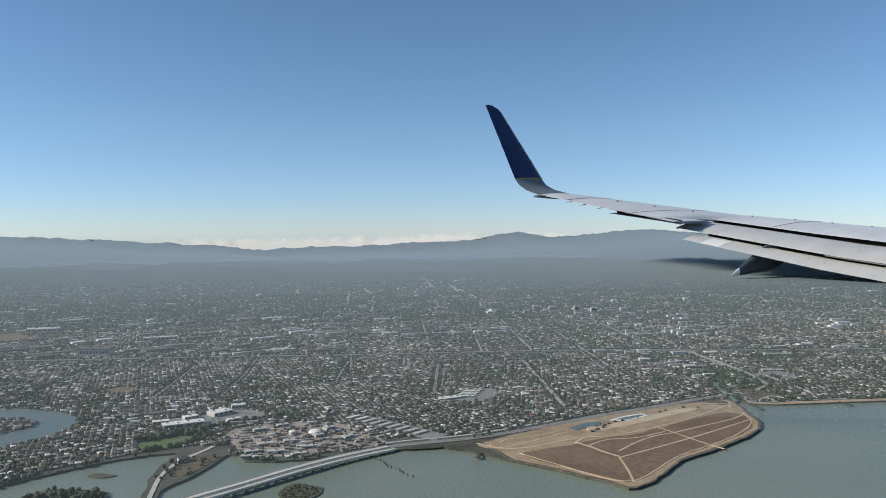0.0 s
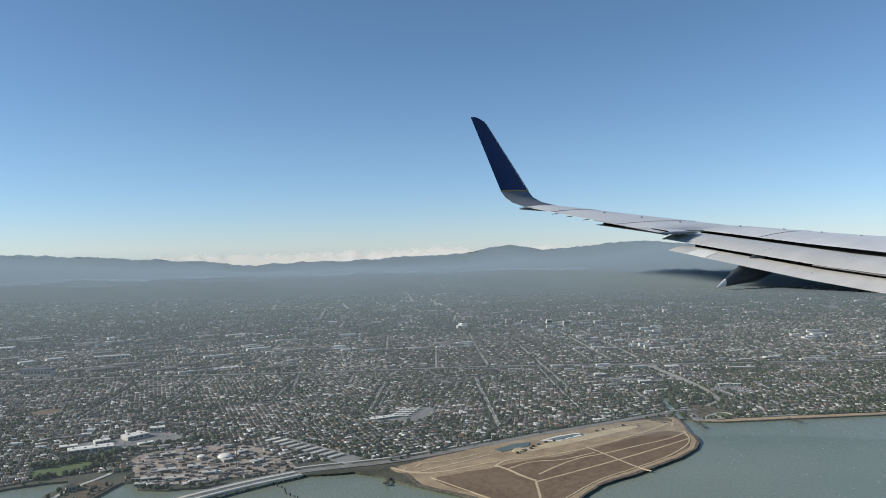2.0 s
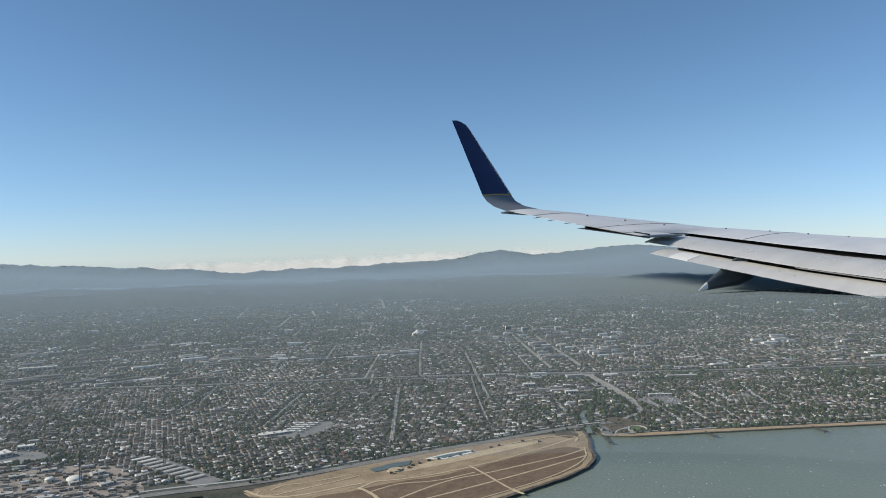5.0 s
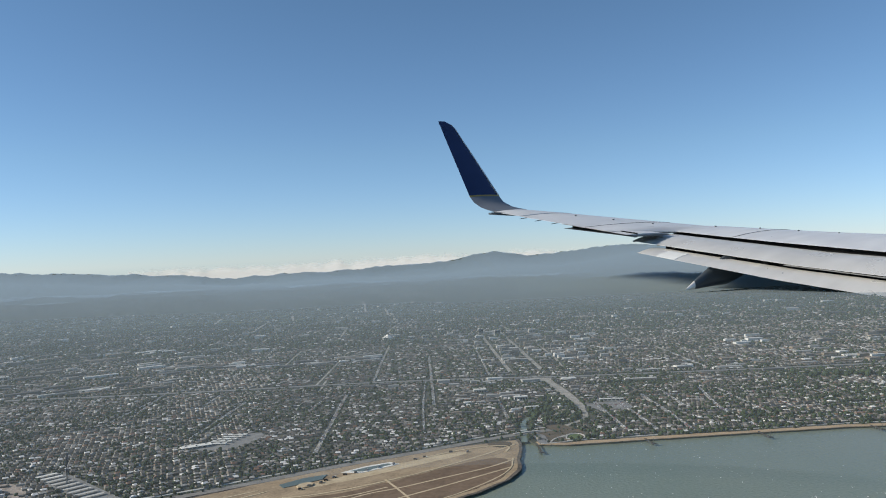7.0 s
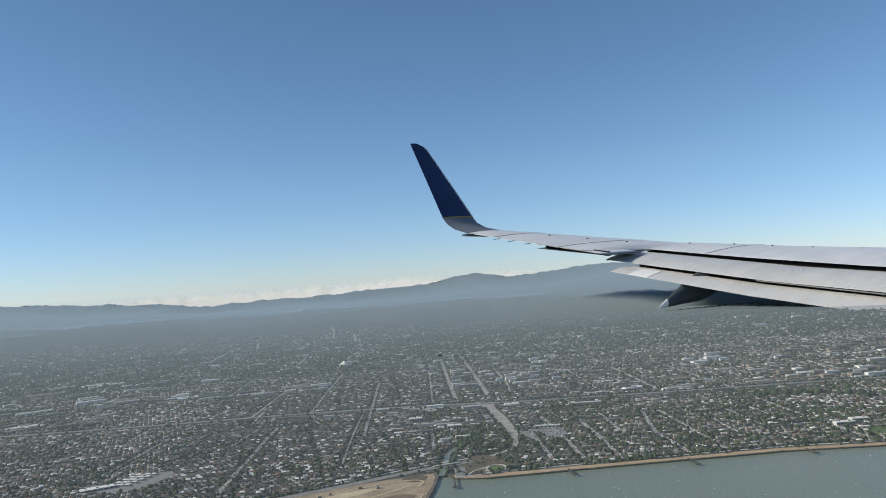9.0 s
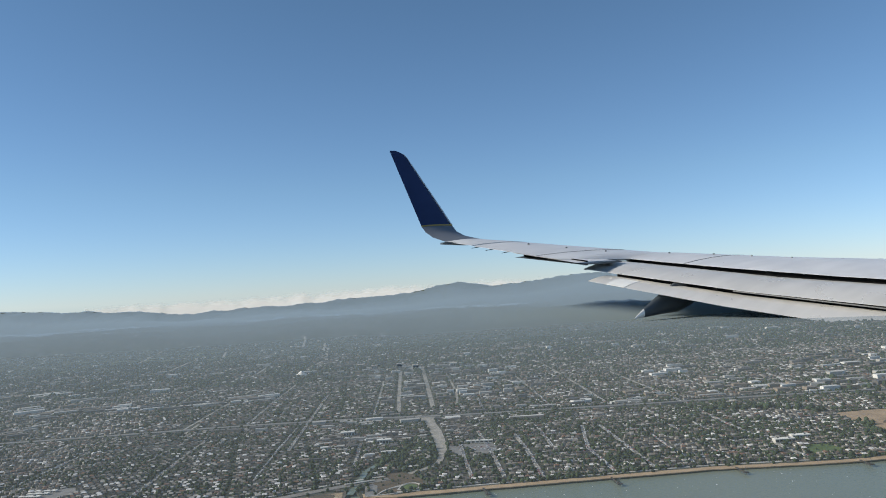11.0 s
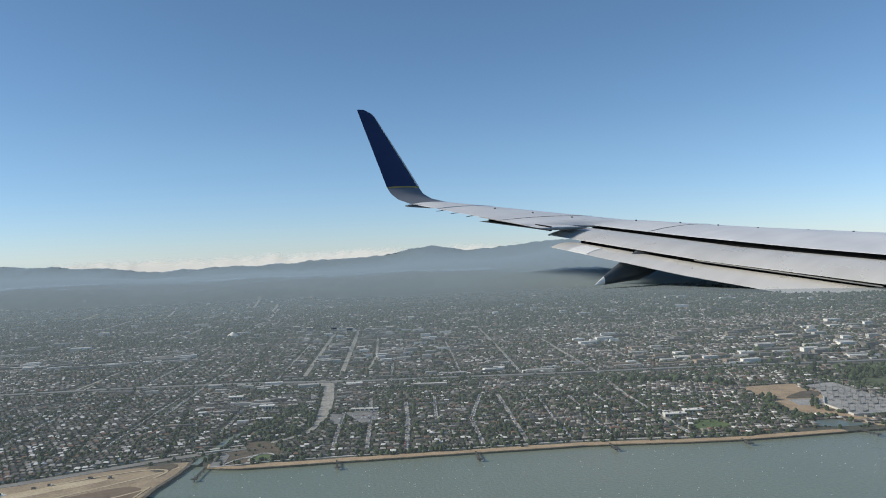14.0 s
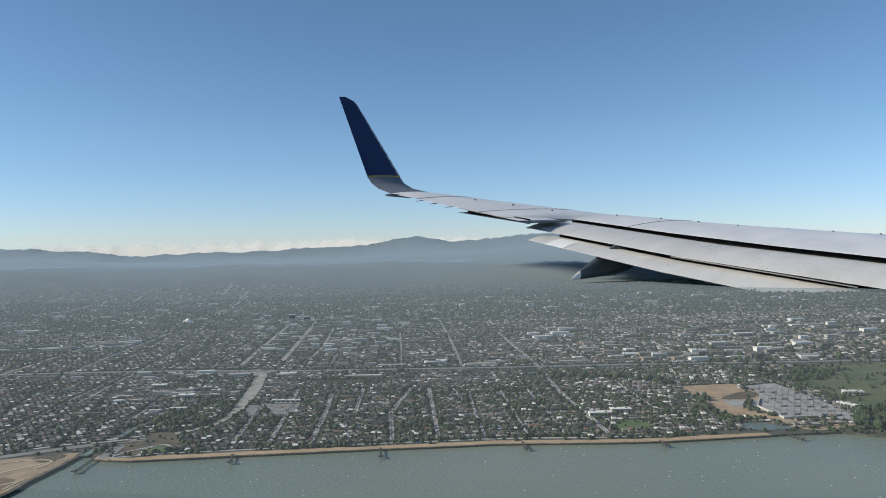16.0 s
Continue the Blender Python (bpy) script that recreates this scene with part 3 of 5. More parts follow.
def loft(bm, sections):
    rows = [[bm.verts.new(p) for p in s] for s in sections]
    n = len(rows[0])
    for a, b in zip(rows, rows[1:]):
        for k in range(n):
            bm.faces.new((a[k], a[(k + 1) % n], b[(k + 1) % n], b[k]))
    bm.faces.new(rows[0][::-1])
    bm.faces.new(rows[-1])


def foil(y, front, rear, thick, n=10):
    """A closed wing section at y between a rear and a front point (X, Z), with a round nose and a sharp rear edge."""
    (x0, z0), (x1, z1) = rear, front
    up, low = [], []
    for i in range(n):
        k = 1 - (1 - i / (n - 1)) ** 2
        x, z = x0 + (x1 - x0) * k, z0 + (z1 - z0) * k
        t = thick * (2.6 * math.sqrt(max(1 - k, 0)) * k ** 0.9 + 0.03)
        up.append((x, y, z + 0.6 * t))
        low.append((x, y, z - 0.4 * t))
    return up + low[::-1]


def smooth_part(ob):
    ob.data.polygons.foreach_set("use_smooth", [True] * len(ob.data.polygons))
    ob.data.set_sharp_from_angle(angle=radians(40))
    return ob


def bar(bm, a, b, wide, high):
    """A straight bar between two points, wide along X and high along Z."""
    loft(bm, [[(p[0] - wide / 2, p[1], p[2] - high / 2), (p[0] + wide / 2, p[1], p[2] - high / 2), (p[0] + wide / 2, p[1], p[2] + high / 2), (p[0] - wide / 2, p[1], p[2] + high / 2)] for p in (a, b)])


def lift(y):
    """The wing bends up slightly inboard of the outer flap track."""
    return 0.035 * max(0.0, 9.0 - y)


def panel_rear(y):
    """The rear edge over the flap; it curves back to the aileron's edge where the flap ends."""
    k = min(1.0, max(0.0, (y - 12.12) / 0.28))
    k = k * k * (3 - 2 * k)
    return 15.40 - 1.68 * k - 0.30 * y, (1 - k) * (-1.456 + 0.130 * y + lift(y)) + k * (-2.03 + 0.1787 * y)


def panel_front(y):
    return 17.4 - 0.30 * y + 0.2 * max(0.0, 12 - y), -0.986 + 0.0895 * y + lift(y)


bm = bmesh.new()
loft(bm, [foil(y, panel_front(y), panel_rear(y), 0.16) for y in (2.0, 4.0, 6.0, 8.0, 10.0, 11.0, 11.8, 12.12, 12.17, 12.22, 12.27, 12.32, 12.37, 12.45)])
smooth_part(part("wing_panel", bm, M_PAINT, wing, "pale grey painted upper wing panel"))


def outer_rear(y):
    return 13.72 - 0.30 * y, -2.03 + 0.1787 * y


def outer_front(y):
    return 17.4 - 0.30 * y - 0.74 * (y - 12.06), 0.093 + 0.19 * (y - 12.06)


bm = bmesh.new()
loft(bm, [foil(y, outer_front(y), outer_rear(y), 0.132 - 0.012 * (y - 12)) for y in (12.46, 12.8, 13.4, 14.0, 14.5, 14.75)])
smooth_part(part("outer_panel", bm, M_PAINT, wing, "pale grey outer wing panel"))
# the aileron's outer bay, and a black bar for the shade in the hollow behind the raised rear edge
bm = bmesh.new()
loft(bm, [foil(y, (14.9 - 0.3 * y, -2.06 + 0.1787 * y), (13.72 - 0.30 * y, -2.045 + 0.1787 * y), 0.04) for y in (12.0, 12.5, 13.0, 13.62)])
smooth_part(part("aileron", bm, M_PAINT, wing, "pale grey aileron"))
# dark colour stands for the shade on the wing's underside here
bm = bmesh.new()
loft(bm, [foil(y, (14.9 - 0.3 * y, -1.54 + 0.1355 * y), (13.74 - 0.30 * y, -1.555 + 0.1355 * y), 0.035) for y in (11.9, 12.4, 13.0, 13.58)])
smooth_part(part("flap_end", bm, M_FAIR, wing, "drooped panel under the aileron with its underside shade painted dark"))
bm = bmesh.new()
bar(bm, (14.0 - 0.3 * 12.0, 12.0, -1.80 + 0.157 * 12.0), (14.0 - 0.3 * 13.55, 13.55, -1.80 + 0.157 * 13.55), 0.06, 0.1)
part("hollow", bm, M_DARK, wing, "black bar painted as shade in the hollow behind the aileron")


def flap(y_in, y_out, lead, trail, thick, name, label):
    bm = bmesh.new()
    loft(bm, [foil(y, lead(y), trail(y), thick, n=12) for y in (y_in, 5.0, 7.0, 9.0, 9.8, 10.6, y_out)])
    return smooth_part(part(name, bm, M_METAL, wing, label))


flap(2.5, 12.3, lambda y: (15.46 - 0.3 * y, -1.62 + 0.133 * y + lift(y)), lambda y: (14.25 - 0.3 * y, -2.005 + 0.159 * y + lift(y)), 0.16, "main_flap", "bright bare-metal main flap")
flap(2.5, 11.75, lambda y: (14.44 - 0.3 * y, -2.14 + 0.1605 * y + lift(y)), lambda y: (13.7 - 0.3 * y, -2.54 + 0.1915 * y + lift(y)), 0.10, "aft_flap", "bright bare-metal aft flap")
bm = bmesh.new()
patch_rows = []
for y in (10.95, 11.35):
    upper = foil(y, (14.44 - 0.3 * y, -2.14 + 0.1605 * y), (13.7 - 0.3 * y, -2.54 + 0.1915 * y), 0.10, n=12)
    patch_rows.append([(x, at_y, z + 0.008) for x, at_y, z in upper[0:5]] + [(x, at_y, z + 0.002) for x, at_y, z in upper[4::-1]])
loft(bm, patch_rows)
part("repair_patch", bm, M_PATCH, wing, "paler riveted patch near the flap's end")
# black bars that paint the shade in the gaps round the flaps
bm = bmesh.new()
for a, b in ((2.5, 9.0), (9.0, 12.3)):
    bar(bm, (15.56 - 0.3 * a, a, -1.52 + 0.130 * a + lift(a)), (15.56 - 0.3 * b, b, -1.52 + 0.130 * b + lift(b)), 0.05, 0.12)
part("cove", bm, M_DARK, wing, "black bar painted as shade in the gap above the flap")
bm = bmesh.new()
for a, b in ((2.5, 9.0), (9.0, 11.7)):
    bar(bm, (14.50 - 0.3 * a, a, -2.06 + 0.159 * a + lift(a)), (14.50 - 0.3 * b, b, -2.06 + 0.159 * b + lift(b)), 0.05, 0.12)
part("slot_shade", bm, M_DARK, wing, "black bar painted as shade in the slot between the flap segments")
bm = bmesh.new()
loft(bm, [[(14.3 - 0.3 * y, y, -2.04 + 0.160 * y), (15.3 - 0.3 * y, y, -1.66 + 0.133 * y), (15.4 - 0.3 * y, y, -1.53 + 0.130 * y), (14.9 - 0.3 * y, y, -1.60 + 0.140 * y)] for y in (12.30, 12.34)])
part("flap_end_plate", bm, M_SHADE, wing, "slate grey plate closing the flap's end")
# joints in the skin, drive rods and brackets
for y in (5.2, 8.6, 10.9, 13.0):
    rear, front = (panel_rear(y), panel_front(y)) if y < 12.4 else (outer_rear(y), outer_front(y))
    bm = bmesh.new()
    for i in range(6):
        a, b = foil(y, front, rear, 0.16 if y < 12 else 0.12)[i : i + 2]
        loft(bm, [[(p[0], p[1] + d, p[2] + h) for d, h in ((-0.008, -0.01), (0.008, -0.01), (0.008, 0.006), (-0.008, 0.006))] for p in (a, b)])
    part("panel_joint", bm, M_FAIR, wing, "dark joint in the skin")
for y in (6.0, 8.2, 9.6, 11.5):
    bm = bmesh.new()
    bar(bm, (14.5 - 0.3 * y, y - 0.06, -2.04 + 0.159 * y + lift(y)), (14.5 - 0.3 * y, y + 0.06, -2.04 + 0.159 * y + lift(y)), 0.28, 0.07)
    part("flap_bracket", bm, M_DARK, wing)
bm = bmesh.new()
bar(bm, (14.28 - 0.3 * 6.2, 6.2, -2.05 + 0.159 * 6.2 + lift(6.2)), (14.28 - 0.3 * 9.2, 9.2, -2.03 + 0.159 * 9.2), 0.02, 0.02)
part("drive_rod", bm, M_STEEL, wing, "thin steel drive rod")
for y in np.arange(7.5, 14.6, 0.75):
    front, rear = (panel_front(y), panel_rear(y)) if y < 12.45 else (outer_front(y), outer_rear(y))
    top = max(foil(y, front, rear, 0.16 if y < 12.45 else 0.132 - 0.012 * (y - 12)), key=lambda p: p[2])
    bm = bmesh.new()
    bar(bm, (top[0], y - 0.008, top[2] + 0.008), (top[0], y + 0.008, top[2] + 0.008), 0.05, 0.03)
    part("vortex_fin", bm, M_FAIR, wing)
for y in (13.75, 14.2, 14.6):
    bm = bmesh.new()
    x, z = outer_rear(y)
    loft(bm, [[(x + 0.1 + dx * s, y + dy * s, z + dz * s) for dx, dy, dz in ((0, -0.012, -0.01), (0, 0.012, -0.01), (0, 0, 0.014))] for s in (1.0,)] + [[(x - 0.16 + dx, y + dy, z - 0.03 + dz) for dx, dy, dz in ((0, -0.004, -0.004), (0, 0.004, -0.004), (0, 0, 0.004))]])
    part("static_wick", bm, M_DARK, wing, "thin black static wick")


def fairing(y, length, drop, low=0.0, back=0.0, girth=0.2):
    """A pointed canoe under the flaps, drooping behind them."""
    tail = Vector((13.2 + back - 0.3 * y, y, -2.81 + 0.183 * y + low))

    def ring(k):
        c = tail + Vector((length * k, -0.03 * length * k, drop * (1 - (1 - k) ** 1.6)))
        w = girth * (k / 0.5) ** 0.85 if k < 0.5 else girth * (1 - ((k - 0.5) / 0.5) ** 2 * 0.8)
        return [c + Vector((0, 0.62 * (w + 0.006) * math.cos(a), 1.25 * (w + 0.006) * math.sin(a))) for a in np.linspace(0, 2 * math.pi, 15)[:-1]]

    bm = bmesh.new()
    loft(bm, [ring(k) for k in np.linspace(0, 1, 15)])
    ob = smooth_part(part("flap_fairing", bm, M_FAIR, wing, "dark pointed flap-track fairing"))
    # sunlight on the tail end, painted as a paler cap
    bm = bmesh.new()
    loft(bm, [[tail + (p - tail) * 1.03 for p in ring(k)] for k in (0, 0.03, 0.06, 0.1)])
    smooth_part(part("fairing_tip", bm, M_METAL, ob, "fairing tip painted pale as its sunlit end"))
    return ob


fairing(10.37, 2.2, 0.5, -0.10, 0.0, 0.23)
fairing(7.22, 2.2, 0.3, 0.06, -0.1, 0.15)


# winglet: a blade that curves up out of the wing's end
def blade(y, z, rear, chord, thick, lean):
    """A section across the blade, thin in the direction of lean."""
    out = []
    for side in (1, -1):
        for i in range(9) if side > 0 else range(8, -1, -1):
            k = 1 - (1 - i / 8) ** 1.7
            t = side * thick * (2.6 * math.sqrt(max(1 - k, 0)) * k ** 0.8 + 0.03) * 0.5
            out.append((rear + chord * k, y - t * math.sin(lean), z + t * math.cos(lean)))
    return out


BEND = [(14.75, 0.618, 9.28, 1.68, 0.11, 0.15), (15.05, 0.675, 9.15, 1.40, 0.11, 0.25), (15.4, 0.745, 8.98, 1.12, 0.11, 0.45), (15.68, 0.87, 8.78, 0.95, 0.10, 0.7), (15.88, 1.01, 8.70, 0.90, 0.09, 0.95), (16.0, 1.15, 8.662, 0.90, 0.09, 1.12)]
bm = bmesh.new()
loft(bm, [blade(*s) for s in BEND[:3]])
smooth_part(part("wing_tip", bm, M_PAINT, wing, "pale curved wing tip"))
# the root's shade is put into its slate grey colour
bm = bmesh.new()
loft(bm, [blade(*s) for s in BEND[2:]])
smooth_part(part("winglet_root", bm, M_SHADE, wing, "curved winglet root with its shade painted slate grey"))
bm = bmesh.new()
loft(bm, [blade(16.005, 1.155, 8.66, 0.905, 0.094, 1.14), blade(16.02, 1.188, 8.655, 0.90, 0.094, 1.16)])
part("winglet_stripe", bm, M_GOLD, wing, "thin gold stripe")
BLADE = [(16.02, 1.19, 8.655, 0.895, 0.09, 1.18), (16.3, 1.76, 8.58, 0.755, 0.075, 1.22), (16.65, 2.48, 8.482, 0.565, 0.055, 1.24), (16.9, 2.99, 8.415, 0.43, 0.042, 1.24), (16.95, 3.09, 8.402, 0.37, 0.036, 1.24), (16.99, 3.18, 8.39, 0.2, 0.024, 1.24)]
bm = bmesh.new()
loft(bm, [blade(*s) for s in BLADE])
blade_part = smooth_part(part("winglet", bm, M_NAVY, wing, "navy blue winglet blade"))
bm = bmesh.new()
loft(bm, [[(r + c * k, y - t * d * math.sin(a), z + t * d * math.cos(a)) for k, d in ((0.93, 0.62), (1.012, 0.1), (1.012, -0.1), (0.93, -0.62))] for y, z, r, c, t, a in BLADE[:5]])
smooth_part(part("leading_edge", bm, M_METAL, blade_part, "bare-metal leading edge"))
bm = bmesh.new()
loft(bm, [[(x + dx, y + dy * s, z + dz * s) for dx, dy, dz in ((0, -0.09, -0.03), (0, 0.09, -0.03), (0, 0.09, 0.03), (0, -0.09, 0.03))] for x, y, z, s in ((8.86, 15.42, 0.71, 0.7), (8.94, 15.38, 0.71, 1.0), (9.4, 15.2, 0.67, 1.0), (9.7, 15.1, 0.65, 0.3))])
part("tip_light", bm, M_FAIR, wing, "dark light housing at the wing tip")

# ---- the town ----
rng = np.random.default_rng(7)
CLEAR = [LOT_A, LOT_B, JUNCTION, [(464, 722), (488, 716), (487, 708), (464, 714)], LAGOON, LAWN, MALL, PARKING, SCHOOL, OVAL, SANDLOT, SUBSTATION, GOLF, POND, PARK, WORKS, SPIT_TOP,
         [(-425, 1139), (-436, 1206), (-420, 1229), (-377, 1170), (-382, 1131)], [(-180, 753), (-169, 775), (-148, 762), (-157, 741)], [(-266, 964), (-266, 998), (-220, 990), (-220, 958)]]


# streets: line and width
STREETS = [
    ([(446, 609), (453, 670), (459, 715)], 4.5), ([(467, 603), (477, 687), (484, 765)], 4.5), ([(490, 589), (503, 673), (510, 739)], 5.0), ([(525, 682), (536, 754)], 4.0),
    ([(539, 589), (547, 661), (574, 748)], 4.5), ([(567, 588), (577, 660), (588, 745)], 4.5), ([(604, 688), (606, 735)], 3.5), ([(596, 590), (606, 660), (616, 720)], 2.6), ([(622, 584), (632, 650), (644, 740)], 2.4), ([(645, 582), (655, 650), (668, 760)], 2.4),
    ([(671, 572), (684, 702), (706, 822), (722, 960), (738, 1092)], 5.0), ([(730, 640), (742, 720), (760, 800)], 2.6), ([(509, 838), (525, 954)], 4.0), ([(636, 838), (656, 975), (675, 1115), (692, 1257)], 4.5), ([(580, 850), (600, 1000), (618, 1150)], 3.0), ([(760, 830), (790, 1000), (815, 1150)], 3.5),
    ([(371, 672), (381, 757)], 4.5), ([(321, 752), (338, 890), (361, 1082)], 4.5), ([(275, 895), (300, 1090), (322, 1240)], 4.5), ([(216, 608), (236, 765), (245, 835)], 5.0), ([(225, 933), (217, 860)], 4.0), ([(300, 660), (312, 760), (330, 880)], 2.6),
    ([(120, 690), (147, 828)], 4.2), ([(208, 761), (221, 807)], 4.5), ([(214, 905), (258, 1188)], 4.0), ([(52, 806), (57, 925)], 4.5), ([(110, 833), (118, 891)], 4.0), ([(166, 1023), (189, 1228)], 4.0), ([(35, 765), (52, 870)], 3.6), ([(129, 704), (145, 779)], 3.0), ([(-1, 1012), (29, 1220)], 4.0),
    ([(-70, 700), (-58, 800), (-50, 920)], 3.0), ([(-130, 690), (-120, 800), (-110, 930)], 3.0), ([(-240, 740), (-228, 850), (-215, 945)], 3.0), ([(-200, 960), (-180, 1100), (-160, 1350)], 4.0), ([(-320, 970), (-300, 1100), (-285, 1300)], 3.5),
    ([(430, 905), (452, 1090), (476, 1286)], 7.0), ([(468, 915), (492, 1120), (516, 1332)], 8.0), ([(497, 930), (514, 1022), (538, 1249)], 4.5), ([(404, 900), (420, 1020), (440, 1180)], 3.6),
    ([(860, 820), (890, 980), (925, 1200)], 4.0), ([(330, 1420), (360, 1560)], 7.0), ([(250, 1400), (266, 1560)], 6.0), ([(120, 1400), (146, 1600)], 6.0),
    ([(-300, 1060), (0, 1045), (300, 1050), (640, 1010), (1000, 930)], 3.4), ([(-500, 1190), (0, 1200), (600, 1170), (1100, 1080)], 3.6), ([(-200, 800), (60, 815), (300, 840)], 2.4), ([(-250, 690), (-60, 735), (120, 765), (280, 800)], 2.2),
    ([(460, 735), (520, 728), (700, 700), (770, 690)], 3.0), ([(480, 800), (700, 775), (780, 760)], 2.4), ([(455, 660), (600, 645), (680, 635)], 2.2), ([(540, 615), (670, 605)], 2.0),
]
for line, width in STREETS:
    strip("street", smoothed(line, 1, False), 0.62 * width, M_STREET, LAND + 0.25, "straight grey town street between houses", "street", 0.3)


def free_ground(x, y, margin=0.0):
    ok = inside(x, y, MAINLAND) & ~inside(x, y, SPIT_TOP)
    for outline in CLEAR:
        ok &= ~inside(x, y, outline)
    ok &= ~near_line(x, y, FREEWAY, 11 + margin) & ~near_line(x, y, BAY_ROAD, 10 + margin) & ~near_line(x, y, LOOP_ROAD, 8 + margin) & ~near_line(x, y, CREEK, 7 + margin)
    for line, width in STREETS:
        ok &= ~near_line(x, y, line, width / 2 + 2.6 + 0.5 * margin)
    ok &= ~((x > -95) & (x < -44) & (y < 545)) & ~((x > 52) & (x < 140) & (y < 540))
    ok &= ~near_line(x, y, BEACH, 9 + margin) & ~near_line(x, y, SHORE_WEST + SPIT[:1], 5 + margin)
    return ok


def district(x0, x1, y0, y1, along, lot, block, keep=0.93, jitter=0.8):
    """Houses in rows: places, turns and sizes. along: the rows' direction in degrees; every second row backs onto the next."""
    a = radians(along)
    span = 0.75 * math.hypot(x1 - x0, y1 - y0)
    u, v = np.arange(-span, span, lot), np.arange(-span, span, block)
    uu, vv = np.meshgrid(u, v)
    uu, vv = uu.ravel(), vv.ravel()
    rows = np.concatenate([vv + block * 0.24, vv - block * 0.24])
    uu = np.concatenate([uu, uu + lot / 2])
    gap = (np.floor(uu / (lot * 14)) * 14 * lot + lot * 0.7 > uu)
    uu = uu + rng.normal(0, jitter * 0.35, len(uu))
    rows = rows + rng.normal(0, jitter * 0.5, len(uu))
    x = (x0 + x1) / 2 + uu * math.cos(a) - rows * math.sin(a)
    y = (y0 + y1) / 2 + uu * math.sin(a) + rows * math.cos(a)
    ok = (x > x0) & (x < x1) & (y > y0) & (y < y1) & ~gap & (rng.random(len(x)) < keep)
    x, y = x[ok], y[ok]
    ok = free_ground(x, y)
    x, y = x[ok], y[ok]
    n = len(x)
    turn = np.full(n, along) + rng.choice([0, 90], n, p=[0.92, 0.08]) + rng.normal(0, 2, n)
    return np.stack([x, y, turn, rng.uniform(0.55, 0.86, n) * lot, rng.uniform(0.24, 0.33, n) * block, rng.uniform(0.8, 1.4, n), rng.uniform(0.4, 0.9, n)], 1)


HOUSE_V = np.array([(-.5, -.5, 0), (.5, -.5, 0), (.5, .5, 0), (-.5, .5, 0), (-.5, -.5, 1), (.5, -.5, 1), (.5, .5, 1), (-.5, .5, 1)])
HOUSE_F = [(0, 1, 5, 4), (1, 2, 6, 5), (2, 3, 7, 6), (3, 0, 4, 7)]
ROOF_V = np.array([(-.55, -.57, 0), (.55, -.57, 0), (.55, .57, 0), (-.55, .57, 0), (-.38, 0, 1), (.38, 0, 1)])
ROOF_F = [(0, 1, 5, 4), (2, 3, 4, 5), (1, 2, 5), (3, 0, 4), (3, 2, 1, 0)]


def massed(name, rows, shape_v, shape_f, material, base, height, label, category):
    """Many alike pieces joined into one mesh."""
    n, k = len(rows), len(shape_v)
    c, s = np.cos(np.radians(rows[:, 2])), np.sin(np.radians(rows[:, 2]))
    lx, ly = shape_v[None, :, 0] * rows[:, 3, None], shape_v[None, :, 1] * rows[:, 4, None]
    verts = np.stack([rows[:, 0, None] + lx * c[:, None] - ly * s[:, None], rows[:, 1, None] + lx * s[:, None] + ly * c[:, None], base[:, None] + shape_v[None, :, 2] * height[:, None]], 2).reshape(-1, 3)
    faces = [tuple(i * k + f for f in face) for i in range(n) for face in shape_f]
    return tagged(new(name, mesh_of(name, verts.tolist(), faces, material)), label, category, kind="stuff")


blocks = [
    district(-700, 165, 400, 900, 30, 4.3, 12.5, 0.93, 0.3),
    district(165, 395, 500, 900, 3, 4.2, 12.0, 0.93, 0.3),
    district(395, 860, 560, 860, -6, 4.1, 11.5, 0.93, 0.3),
    district(-900, 165, 860, 1230, 30, 4.8, 14, 0.85, 1.0),
    district(165, 1400, 860, 1230, -4, 4.8, 14, 0.9, 1.0),
    district(-1300, 1700, 1230, 1700, -2, 6.0, 17, 0.55, 2.5),
    district(860, 1700, 430, 870, -10, 6.5, 20, 0.7, 1.5),
]
houses = np.concatenate(blocks)
shift = houses[:, 1] - np.interp(houses[:, 0], [-300, 90, 370, 520, 860], [530, 535, 628, 590, 560])
nearest = (houses[:, 0] > -130) & (houses[:, 0] < 800) & (shift > 0)
order = np.argsort(np.where(nearest, shift, 1e9))[:300]
single = np.zeros(len(houses), bool)
single[order] = True
rest = houses[~single]
low = np.full(len(rest), LAND - 0.1)
massed("house_walls", rest, HOUSE_V, HOUSE_F, M_WALL, low, rest[:, 5] + 0.1, "pale walls of many small houses", "houses")
massed("house_roofs", rest, ROOF_V, ROOF_F, M_ROOF, low + rest[:, 5] + 0.1, rest[:, 6], "grey, brown and white roofs of many houses", "houses")


def unit_mesh(name, verts, faces, material):
    return mesh_of(name, [tuple(v) for v in verts], faces, material)


# the rows nearest to the water, house by house
WALL_MESH, ROOF_MESH = unit_mesh("wall", HOUSE_V, HOUSE_F, M_WALL1), unit_mesh("roof", ROOF_V, ROOF_F, M_ROOF1)
for x, y, turn, wide, deep, tall, pitch in houses[single]:
    house = thing("house", x, y, LAND - 0.05, "small suburban house with pale walls and a hipped roof", "house", "houses near the shore", turn)
    body = new("wall", WALL_MESH)
    body.parent, body.matrix_basis = house, Matrix.Diagonal((wide, deep, tall, 1))
    top = new("roof", ROOF_MESH)
    top.parent, top.matrix_basis = house, Matrix.Translation((0, 0, tall)) @ Matrix.Diagonal((wide, deep, pitch, 1))

